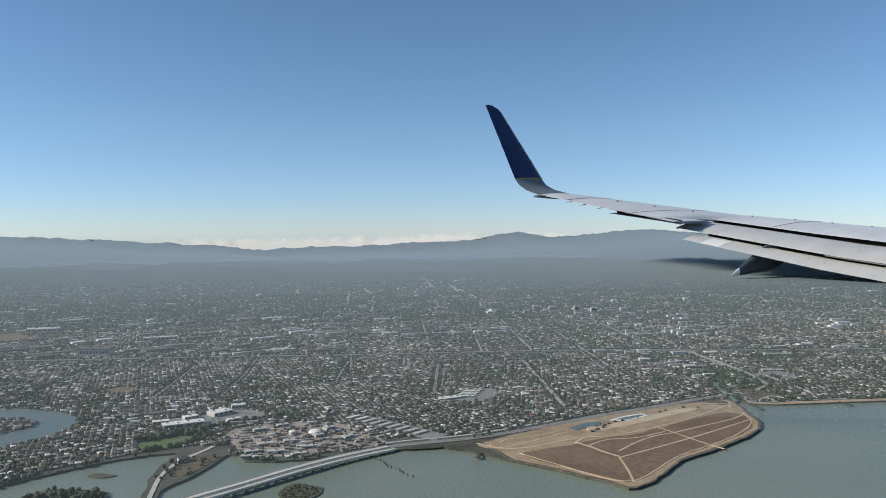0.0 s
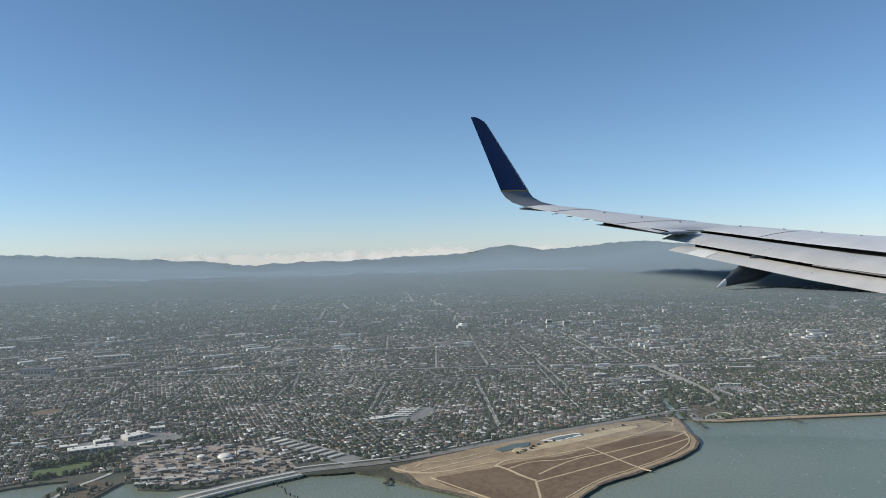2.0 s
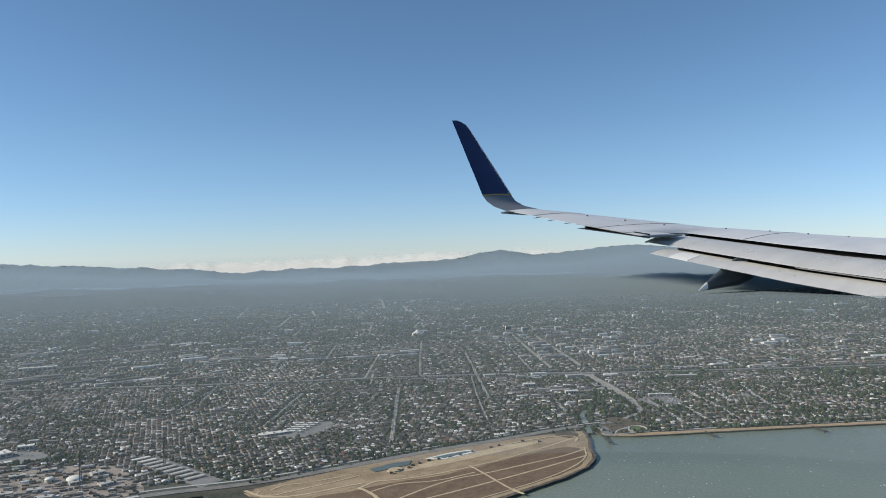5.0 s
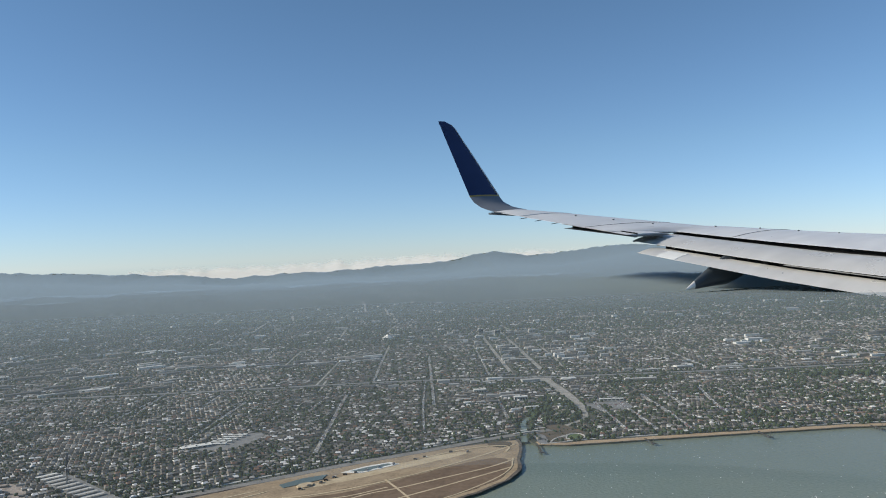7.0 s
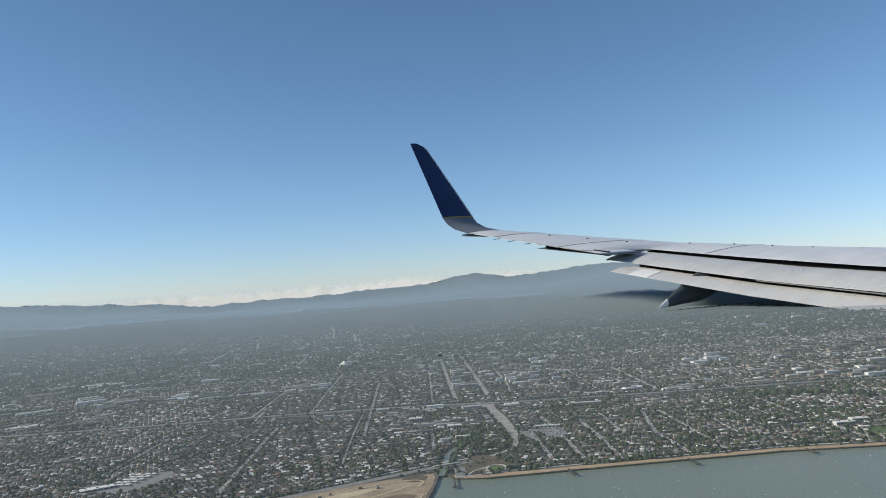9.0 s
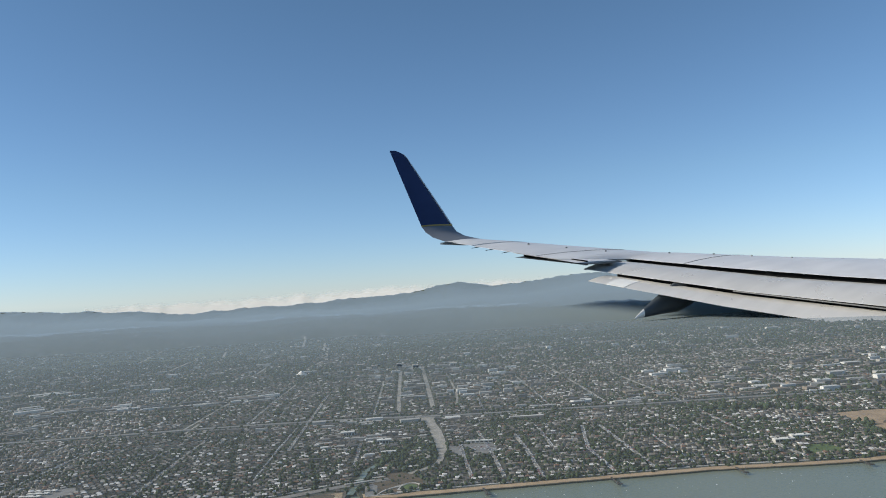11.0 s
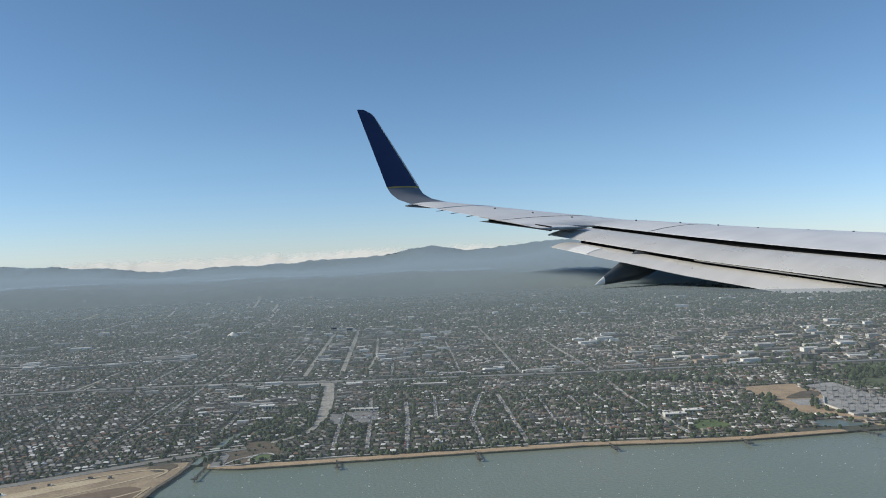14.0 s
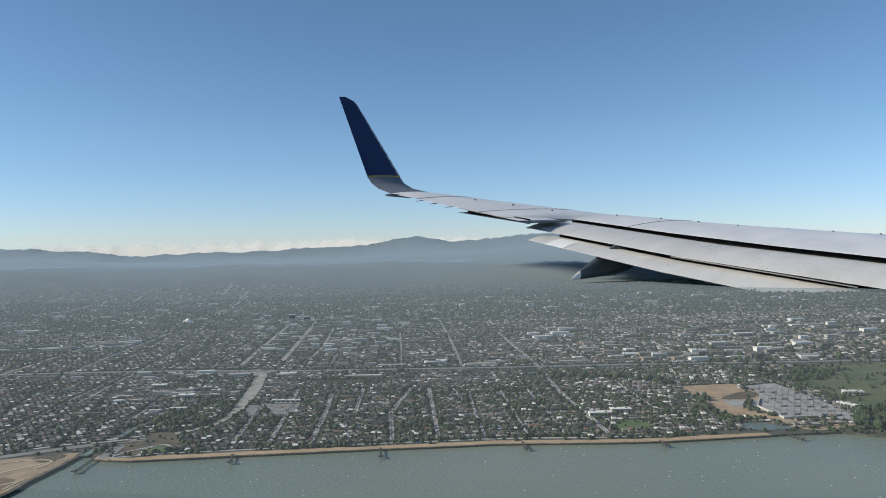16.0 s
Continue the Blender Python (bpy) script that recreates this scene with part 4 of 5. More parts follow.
# cars parked along the kerbs
CAR_V = np.array([(-.5, -.5, .15), (.5, -.5, .15), (.5, .5, .15), (-.5, .5, .15), (-.5, -.5, .55), (.5, -.5, .55), (.5, .5, .55), (-.5, .5, .55), (-.38, -.46, .55), (.26, -.46, .55), (.26, .46, .55), (-.38, .46, .55), (-.28, -.38, 1), (.1, -.38, 1), (.1, .38, 1), (-.28, .38, 1)])
CAR_F = [(0, 1, 5, 4), (1, 2, 6, 5), (2, 3, 7, 6), (3, 0, 4, 7), (4, 5, 6, 7), (8, 9, 13, 12), (9, 10, 14, 13), (10, 11, 15, 14), (11, 8, 12, 15), (12, 13, 14, 15)]
M_CAR = palette("car paint", [(0.34, (0.75, 0.75, 0.74)), (0.22, (0.35, 0.36, 0.37)), (0.2, (0.04, 0.04, 0.045)), (0.1, (0.12, 0.15, 0.22)), (0.08, (0.3, 0.05, 0.04)), (0.06, (0.35, 0.3, 0.22))], 0.3)
cars = []
for line, width in STREETS + [(PARK_ROWS, 16.0) for PARK_ROWS in ([(12, 520), (40, 522)], [(-30, 515), (-5, 512)], [(448, 700), (456, 698)], [(464, 696), (482, 692)], [(-75, 620), (-45, 618)], [(-60, 655), (-35, 640)])]:
    for (x0, y0), (x1, y1) in zip(line, line[1:]):
        if y0 > 900:
            continue
        long = math.dist((x0, y0), (x1, y1))
        ux, uy = (x1 - x0) / long, (y1 - y0) / long
        for side in (-1, 1):
            for d in np.arange(0, long, 2.6):
                if rng.random() < 0.62:
                    off = side * (0.31 * width - 0.45) + rng.normal(0, 0.06)
                    cars.append((x0 + ux * d - uy * off, y0 + uy * d + ux * off, math.degrees(math.atan2(uy, ux)) + rng.choice((0, 180)), rng.uniform(1.7, 2.2), rng.uniform(0.78, 0.9), rng.uniform(0.6, 0.85), 0))
cars = np.array(cars)
massed("parked_cars", cars, CAR_V, CAR_F, M_CAR, np.full(len(cars), LAND + 0.22), cars[:, 5], "white, grey and dark cars parked along streets", "cars")

# larger flat-roofed buildings
FLAT_V = np.array([(-.5, -.5, 0), (.5, -.5, 0), (.5, .5, 0), (-.5, .5, 0), (-.5, -.5, 1), (.5, -.5, 1), (.5, .5, 1), (-.5, .5, 1)])
FLAT_F = [(0, 1, 5, 4), (1, 2, 6, 5), (2, 3, 7, 6), (3, 0, 4, 7), (4, 5, 6, 7)]


def flat_roofs(n, x0, x1, y0, y1, size, tall, turn=-4, slim=0.42):
    x, y = rng.uniform(x0, x1, n), rng.uniform(y0, y1, n)
    ok = free_ground(x, y)
    x, y = x[ok], y[ok]
    m = len(x)
    return np.stack([x, y, rng.normal(turn, 3, m), rng.uniform(*size, m), rng.uniform(*size, m) * slim, rng.uniform(*tall, m), np.zeros(m)], 1)


commercial = np.concatenate([
    flat_roofs(230, 410, 560, 960, 1340, (6, 17), (2, 5)), flat_roofs(60, 560, 640, 900, 1300, (6, 17), (2, 5)), flat_roofs(230, -650, 60, 930, 1400, (10, 44), (2, 4), 28, 0.25), flat_roofs(60, 0, 300, 1060, 1130, (8, 34), (2, 4), 10, 0.25), flat_roofs(50, 480, 1000, 800, 880, (8, 34), (2, 3.5), -8, 0.2), flat_roofs(70, 250, 850, 830, 900, (8, 20), (2, 4)),
    flat_roofs(150, 760, 1300, 800, 1100, (8, 24), (2.5, 5)), flat_roofs(80, 420, 480, 690, 850, (4, 9), (1.5, 2.5)), flat_roofs(120, -900, 1400, 1230, 1650, (9, 26), (3, 6)),
    flat_roofs(40, -150, -30, 600, 720, (4, 10), (1.5, 3)), flat_roofs(40, 330, 420, 700, 870, (5, 14), (1.5, 3)),
])
massed("commercial_buildings", commercial, FLAT_V, FLAT_F, M_FLAT, np.full(len(commercial), LAND - 0.1), commercial[:, 5], "pale flat-roofed shops, offices and warehouses", "buildings")

# trees between the houses
def blob(seed):
    r = random.Random(seed)
    bm = bmesh.new()
    bmesh.ops.create_icosphere(bm, subdivisions=1, radius=0.5)
    for v in bm.verts:
        v.co *= r.uniform(0.7, 1.25)
        v.co.z = max(v.co.z + 0.42, 0.0)
    bm.verts.ensure_lookup_table()
    out = np.array([v.co[:] for v in bm.verts]), [tuple(v.index for v in f.verts) for f in bm.faces]
    bm.free()
    return out


def scatter(n, x0, x1, y0, y1, size, patchy=0.0):
    x, y = rng.uniform(x0, x1, n), rng.uniform(y0, y1, n)
    if patchy:
        dense = np.array([noise.fractal((a * 0.014, b * 0.02, 5.0), 0.9, 2.2, 3) for a, b in zip(x, y)])
        ok = dense > rng.uniform(-0.5, patchy, n)
        x, y = x[ok], y[ok]
    ok = free_ground(x, y, -5.5)
    x, y = x[ok], y[ok]
    d = rng.uniform(*size, len(x))
    return np.stack([x, y, rng.uniform(0, 360, len(x)), d, d * rng.uniform(0.8, 1.2, len(x)), d * rng.uniform(0.7, 1.3, len(x)), d], 1)


woods = np.concatenate([
    scatter(62000, -500, 880, 400, 880, (1.3, 3.2), 0.45),
    scatter(6000, 370, 880, 560, 850, (1.4, 3.6), 0.3),
    scatter(30000, -900, 1400, 870, 1250, (1.6, 4.0), 0.4),
    scatter(24000, -1300, 1700, 1230, 1800, (3.0, 6.5), 0.4),
    scatter(3000, 860, 1700, 400, 880, (3.0, 6.5), 0.4),
])
for seed in range(3):
    some = woods[seed::3]
    shape = blob(seed)
    massed("trees", some, shape[0], shape[1], M_TREE, np.full(len(some), LAND - 0.1), some[:, 5], "dark green street and garden trees among the houses", "trees")


def grove(n, outline, size, tall=1.0):
    """Trees within an outline."""
    xs, ys = [p[0] for p in outline], [p[1] for p in outline]
    x, y = rng.uniform(min(xs), max(xs), n), rng.uniform(min(ys), max(ys), n)
    ok = inside(x, y, outline)
    x, y = x[ok], y[ok]
    d = rng.uniform(*size, len(x))
    return np.stack([x, y, rng.uniform(0, 360, len(x)), d, d, d * tall * rng.uniform(0.8, 1.3, len(x)), d], 1)


def tree_row(line, gap, size, spread=1.0):
    out = []
    for (x0, y0), (x1, y1) in zip(line, line[1:]):
        for k in np.arange(0, 1, gap / math.dist((x0, y0), (x1, y1))):
            d = rng.uniform(*size)
            out.append((x0 + (x1 - x0) * k + rng.normal(0, spread), y0 + (y1 - y0) * k + rng.normal(0, spread), rng.uniform(0, 360), d, d, d * rng.uniform(0.9, 1.4), d))
    return np.array(out)


BEACH_TREES = [(x, y, 40.0 * k, 2.6, 2.4, 2.6, 2.5) for k, (x, y) in enumerate(((486, 584), (500, 582), (526, 580), (481, 583), (560, 576), (611, 571), (640, 566)))]
PARK_WOOD = [(384, 640), (420, 650), (437, 690), (438, 735), (428, 760), (398, 715), (384, 665)]
GOLF_WOOD = [(852, 588), (880, 596), (900, 560), (850, 535), (826, 550)]
stands = np.concatenate([
    grove(250, PARK_WOOD, (2.0, 4.5)), grove(300, GOLF_WOOD, (3.0, 6.0), 1.2), grove(260, GOLF, (1.5, 4.2), 1.1), grove(170, [(878, 700), (900, 735), (940, 752), (960, 735), (900, 690)], (2.5, 5.0), 1.1), tree_row([(872, 720), (875, 681), (876, 640)], 2.0, (1.5, 3.0), 0.8), grove(10, SANDLOT, (2, 4)), grove(60, [(750, 596), (768, 594), (784, 580), (770, 583), (756, 580)], (2.5, 4.5)), np.array(BEACH_TREES), tree_row([(781, 660), (766, 630), (760, 605), (768, 582)], 2.0, (2.5, 4.5), 2.0),
    tree_row([(806, 640), (790, 612), (794, 590)], 2.5, (2.0, 4.0), 1.5),
    tree_row([(-112, 565), (-84, 583), (-72, 577), (-66, 590)], 1.6, (3.0, 5.0), 2.0), tree_row([(-90, 588), (-60, 594), (-28, 618), (0, 620)], 1.4, (2.5, 4.5), 2.5),
    tree_row([(36, 622), (80, 588), (108, 548)], 3.0, (1.5, 3.0), 1.0), tree_row([(700, 770), (760, 740), (783, 705)], 1.6, (3, 6), 6.0),
    grove(60, WORKS, (1.0, 2.4)), grove(60, ISLET, (2, 4)), tree_row([(400, 594), (467, 590), (531, 586), (598, 581), (670, 570)], 3.0, (1.6, 3.2), 1.0), grove(34, PARK, (1.1, 2.4)), grove(8, OVAL, (1.5, 2.5)),
    grove(45, [(-77, 520), (-84, 500), (-84, 470), (-76, 470), (-64, 485), (-54, 505), (-50, 525)], (1.3, 3.0)),
    grove(160, [(-112, 536), (-98, 540), (-72, 552), (-72, 560), (-80, 552), (-104, 542)], (2.0, 4.0)), grove(60, [(-78, 582), (-70, 574), (-73, 556), (-66, 556), (-62, 580)], (2.5, 4.5)),
    tree_row([(123, 531), (195, 562), (262, 590), (330, 614)], 5.0, (1.2, 2.4), 1.0),
])
leafy = blob(8)
massed("trees", stands, leafy[0], leafy[1], M_TREE, np.full(len(stands), LAND - 0.1), stands[:, 5], "dark green trees in groves and rows", "trees")
lagoon_homes = np.concatenate([np.array([(x + rng.normal(0, 1), y + rng.normal(0, 1), rng.uniform(0, 90), 5, 5, 1.6, 0.9) for x in range(-285, -200, 7) for y in range(603, 660, 8)])])
lagoon_homes = lagoon_homes[inside(lagoon_homes[:, 0], lagoon_homes[:, 1], ISLET)]
massed("house_walls", lagoon_homes, HOUSE_V, HOUSE_F, M_WALL, np.full(len(lagoon_homes), LAND), lagoon_homes[:, 5], "pale walls of houses on the islet", "houses")
massed("house_roofs", lagoon_homes, ROOF_V, ROOF_F, M_ROOF, LAND + lagoon_homes[:, 5], lagoon_homes[:, 6], "grey roofs of houses on the islet", "houses")


# woods and scattered houses climbing the hills
def on_hills(n, a0, a1, r0, r1, size, flat):
    a, r = rng.uniform(a0, a1, n), r0 + (r1 - r0) * rng.random(n) ** 1.3
    i = np.clip(((a - AZIMUTHS[0]) / (AZIMUTHS[1] - AZIMUTHS[0])).astype(int), 0, len(AZIMUTHS) - 1)
    at = np.array([hill_point(k, q) for k, q in zip(i, r)])
    d = rng.uniform(*size, n)
    return np.stack([at[:, 0], at[:, 1], rng.uniform(0, 360, n), d, d * rng.uniform(0.6, 1.2, n), d * flat * rng.uniform(0.7, 1.3, n), at[:, 2]], 1)


far_woods = np.concatenate([on_hills(8000, -40, 10, 1650, 3000, (6, 13), 0.4), on_hills(9000, 8, 50, 1600, 3000, (6, 14), 0.4)])
massed("trees", far_woods, leafy[0], leafy[1], M_TREE, far_woods[:, 6] - 1.5, far_woods[:, 5], "dark woods on the hazy hillsides", "trees")
far_homes = np.concatenate([on_hills(500, -36, 46, 1600, 2500, (4, 10), 0.3), on_hills(2600, -38, 9, 1560, 2450, (3.0, 8), 0.35)])
far_homes[:, 2] = rng.normal(0, 12, len(far_homes))
massed("house_roofs", far_homes, FLAT_V, FLAT_F, M_FLAT, far_homes[:, 6] - 0.5, far_homes[:, 5], "pale scattered buildings on the foothills", "houses")

def hill_street(a0, r0, a1, r1, width):
    """A pale street running up the foothills."""
    bm = bmesh.new()
    line, rise = [], []
    for k in np.linspace(0, 1, 12):
        i = int((a0 + (a1 - a0) * k - AZIMUTHS[0]) / (AZIMUTHS[1] - AZIMUTHS[0]))
        x, y, z = hill_point(i, r0 + (r1 - r0) * k)
        line.append((x, y))
        rise.append(max(z, LAND) + 2.4)
    ribbon(bm, line, width, 0, 3.0, rise)
    tagged(part("street", bm, M_STREET), "pale street climbing the wooded foothills", "street", kind="structure")


for a0, r0, a1, r1 in ((-4.9, 1600, -5.0, 1730), (-3.2, 1640, -3.2, 1830), (2.3, 1820, 2.2, 2040), (4.0, 1690, 3.8, 1880), (4.5, 1530, 4.2, 1770), (-6.4, 1460, -4.7, 1730), (-9.0, 1700, -8.2, 1850)):
    hill_street(a0, r0, a1, r1, 5.0)


def meadow(a, r, wide, deep):
    """A small open green among the far houses."""
    i = int((a - AZIMUTHS[0]) / (AZIMUTHS[1] - AZIMUTHS[0]))
    x, y, z = hill_point(i, r)
    bm = bmesh.new()
    slab(bm, ragged(smoothed([(x - wide, y - deep), (x + wide, y - 0.6 * deep), (x + 0.8 * wide, y + deep), (x - 0.9 * wide, y + 0.7 * deep)], 2), 3.0, 8.0), max(z, LAND) + 3.0, max(z, LAND) - 4.0)
    tagged(part("meadow", bm, M_FAIRWAY), "pale green meadow among far trees", "meadow", kind="structure")


for k in range(16):
    meadow(-13.5 + 0.72 * k + 0.4 * math.sin(k * 2.1), 1640 + 190 * abs(math.sin(k * 1.7)), 8 + 5 * abs(math.sin(k)), 12 + 8 * abs(math.cos(k * 1.3)))

# ---- single buildings and works ----
def flat_building(name, x, y, wide, deep, tall, turn, label, category, group="", roof=None, windows=0):
    """A flat-roofed block with a parapet, roof plant and a row of windows."""
    b = thing(name, x, y, LAND, label, category, group, turn)
    bm = bmesh.new()
    box(bm, -wide / 2, wide / 2, -deep / 2, deep / 2, -0.1, tall)
    part("wall", bm, M_CONC, b)
    bm = bmesh.new()
    box(bm, -wide / 2 - 0.15, wide / 2 + 0.15, -deep / 2 - 0.15, deep / 2 + 0.15, tall, tall + 0.25)
    part("roof", bm, roof or M_WHITE, b)
    for k in range(max(1, int(wide / 7))):
        bm = bmesh.new()
        box(bm, -0.6, 0.6, -0.5, 0.5, tall + 0.25, tall + 0.8, at=(-wide / 2 + (k + 0.5) * wide / max(1, int(wide / 7)), deep * 0.15 * (-1) ** k, 0))
        part("roof_unit", bm, M_STEEL, b)
    for k in range(windows):
        bm = bmesh.new()
        box(bm, -wide / windows * 0.36, wide / windows * 0.36, -deep / 2 - 0.06, -deep / 2 + 0.1, tall * 0.35, tall * 0.8, at=(-wide / 2 + (k + 0.5) * wide / windows, 0, 0))
        part("window", bm, M_GLASS, b)
    return b


for x, y, w, d, h, turn in ((-86, 606, 30, 10, 3.0, 18), (-63, 639, 17, 11, 3.0, 40), (-50, 614, 11, 4, 2.2, 30), (-84, 628, 11, 6, 2.6, 30), (-50, 657, 11, 6, 3.6, 10), (-104, 616, 12, 6, 2.6, 15)):
    flat_building("store", x, y, w, d, h, turn, "large white flat-roofed store beside a parking lot", "store", "stores", windows=4)
for k in range(5):
    flat_building("school_wing", 143 + 3.2 * k, 661 + 6.4 * k, 15, 3.2, 1.3, -14, "long white-roofed school wing", "school", "school wings", windows=8)
flat_building("school_hall", 129, 657, 22, 7, 1.6, 22, "large white-roofed school hall", "school", windows=6)
flat_building("hall", 684, 621, 15, 6, 2.6, -8, "white-roofed hall beside the sports field", "hall", windows=5)
flat_building("hall", 702, 628, 14, 6, 2.6, -8, "white-roofed hall beside the sports field", "hall", windows=5)
flat_building("office", 372, 795, 12, 6, 4.0, -6, "tan office block with a pale roof", "office", windows=5)
flat_building("office", 400, 746, 12, 6, 4.0, -6, "tan office block with a pale roof", "office", windows=5)
flat_building("warehouse", -382, 1234, 44, 20, 5, 5, "huge white-roofed warehouse far inland", "warehouse", windows=6)
flat_building("warehouse", -190, 1095, 44, 9, 5, 12, "long white-roofed warehouse far inland", "warehouse", windows=8)
for x, y, w, d, turn in ((-30, 523, 9, 4.5, 10), (-14, 520, 11, 4, 5), (-22, 540, 11, 5, 14), (-6, 545, 8, 5, 10), (6, 528, 8, 5, 4), (14, 556, 7, 5, 30), (22, 575, 8, 5, 35), (-28, 580, 10, 4, 20), (-12, 590, 9, 3.5, 20), (34, 548, 8, 5, 40), (-33, 512, 6, 4, 0), (2, 512, 8, 4, 6)):
    flat_building("shed", x, y, w, d, 1.8, turn, "pale low shed in the works yard", "shed", "works sheds", roof=M_CONC, windows=2)

yard_rng = random.Random(4)
yard = []
while len(yard) < 210:
    x, y = yard_rng.uniform(-56, 62), yard_rng.uniform(508, 603)
    if inside(np.array([x]), np.array([y]), WORKS)[0]:
        yard.append((x, y, yard_rng.choice((4, 8, 12)), yard_rng.uniform(1.6, 5.0), yard_rng.uniform(1.0, 2.6), yard_rng.uniform(0.6, 1.6), 0))
yard = np.array(yard)
massed("yard_clutter", yard, FLAT_V, FLAT_F, M_ROOF, np.full(len(yard), LAND + 0.1), yard[:, 5], "containers, vans and stacked goods in the works yard", "clutter")

for x, y, r in ((12, 562, 5.0), (-4, 566, 3.0)):
    tank = thing("tank", x, y, LAND, "round pale domed treatment tank", "tank", "tanks")
    bm = bmesh.new()
    bmesh.ops.create_cone(bm, cap_ends=True, segments=24, radius1=r, radius2=r, depth=2.0, matrix=Matrix.Translation((0, 0, 1.0)))
    part("wall", bm, M_CONC, tank)
    bm = bmesh.new()
    bmesh.ops.create_uvsphere(bm, u_segments=24, v_segments=8, radius=r, matrix=Matrix.Translation((0, 0, 2.0)) @ Matrix.Diagonal((1, 1, 0.35, 1)))
    bmesh.ops.delete(bm, geom=[v for v in bm.verts if v.co.z < 1.99], context="VERTS")
    part("dome", bm, M_WHITE, tank, "cream domed cover")

domed = thing("domed_hall", 325, 1318, LAND, "white domed hall far in the town", "hall")
bm = bmesh.new()
box(bm, -8, 8, -6, 6, 0, 4)
part("wall", bm, M_WHITE, domed)
bm = bmesh.new()
bmesh.ops.create_cone(bm, cap_ends=True, segments=8, radius1=8, radius2=1.2, depth=4.5, matrix=Matrix.Translation((0, 0, 6.2)))
part("roof", bm, M_WHITE, domed)

# taller blocks in the middle of the town
for x, y, w, h, roof in ((476, 1300, 8, 11, M_CONC), (498, 1275, 9, 10, M_CONC), (440, 1330, 10, 8, M_CONC), (420, 1360, 11, 8, M_CONC), (362, 1290, 8, 6, M_CONC), (385, 1300, 10, 6, M_CONC), (560, 1290, 11, 7, M_CONC)):
    flat_building("apartment_block", x, y, w, w * 0.8, h, -6, "pale apartment block rising over the low town", "apartment block", "apartment blocks", roof=roof, windows=4)
flat_building("office_tower", -243, 980, 34, 14, 8, -8, "dark green-glass office block beside the freeway", "office", roof=M_POLE, windows=9)
flat_building("boathouse", -72, 512, 6, 5, 3.0, 20, "dark timber boathouse on the narrow spit", "boathouse", roof=M_TIMBER, windows=2)
patch("dry_lot", [(-425, 1139), (-436, 1206), (-420, 1229), (-377, 1170), (-382, 1131)], M_DRY, LAND + 0.4, "bare tan lot beyond the freeway", "lot", 2.0)
patch("dry_lot", [(-180, 753), (-169, 775), (-148, 762), (-157, 741)], M_DRY, LAND + 0.4, "bare tan lot among houses", "lot", 2.0)
flat_building("clubhouse", 893, 640, 14, 6, 3.0, -20, "low pale building beside the golf course", "building", windows=5)

# rows of canopies over the parking lot
across = Vector((0.62, -0.785))
for k in range(9):
    start = Vector((42, 606)) + across * (9.0 * k)
    canopy = thing("parking_canopy", start.x, start.y, LAND + 0.2, "long pale canopy over a parking bay", "canopy", "parking canopies", 38)
    bm = bmesh.new()
    box(bm, -6.5, 6.5, -1.5, 1.5, 1.0, 1.15)
    part("roof", bm, M_WHITE if k < 2 else M_CONC, canopy)
    for dx in (-5, 0, 5):
        bm = bmesh.new()
        box(bm, dx - 0.1, dx + 0.1, -0.1, 0.1, 0, 1.0)
        part("post", bm, M_STEEL, canopy)

# the mast in the works yard
for x0, y0, tall in ((22, 540, 25), (62, 584, 20)):
    mast = thing("lattice_mast", x0, y0, LAND, "tall thin steel lattice mast", "mast", "masts in the works yard")
    for a in range(3):
        bm = bmesh.new()
        x, y = 0.9 * math.cos(a * 2.1), 0.9 * math.sin(a * 2.1)
        loft(bm, [[(x * s + dx, y * s + dy, z) for dx, dy in ((-0.13, -0.13), (0.13, -0.13), (0.13, 0.13), (-0.13, 0.13))] for z, s in ((0, 1.0), (tall, 0.3))])
        part("leg", bm, M_STEEL, mast)
    for z in range(2, tall, 2):
        bm = bmesh.new()
        w = 0.85 - 0.55 * z / tall
        box(bm, -w, w, -0.07, 0.07, z, z + 0.16)
        part("brace", bm, M_STEEL, mast)

# twin-deck causeway over the bay
CAUSEWAY = smoothed([(-120, 370), (-85, 411), (-58, 437), (-36, 453), (-14, 471), (7, 487), (30, 503), (60, 519)], 2, False)
bridge = thing("causeway_bridge", 0, 0, 0, "long pale concrete causeway bridge over the water", "bridge")
for shift_by, wide in ((0.0, 5.0), (7.5, 4.0)):
    line = [(x + 0.55 * shift_by, y - 0.83 * shift_by) for x, y in CAUSEWAY]
    rise = [LAND + 0.6 + 1.0 * min(1, max(0, (60 - x) / 60)) for x, y in line]
    bm = bmesh.new()
    ribbon(bm, line, wide, 0, 0.7, rise)
    deck = part("deck", bm, M_DECK, bridge)
    for side in (-1, 1):
        bm = bmesh.new()
        edge = [Vector(p) for p in line]
        out = []
        for i, p in enumerate(edge):
            d = (edge[min(i + 1, len(edge) - 1)] - edge[max(i - 1, 0)]).normalized()
            out.append(p + Vector((-d.y, d.x)) * side * (wide / 2 - 0.15))
        ribbon(bm, out, 0.25, 0, 0.5, [z + 0.4 for z in rise])
        part("parapet", bm, M_DECK, deck)
    bm = bmesh.new()
    ribbon(bm, line, wide - 1.2, 0, 0.05, [z + 0.04 for z in rise])
    part("carriageway", bm, M_DECK, deck, "pale concrete lanes")
    for i in range(2, len(line) - 1):
        bm = bmesh.new()
        x, y = line[i]
        box(bm, -0.4, 0.4, -wide * 0.4, wide * 0.4, -1, rise[i] - 0.7, at=(x, y, 0))
        part("pier", bm, M_DECK, bridge)
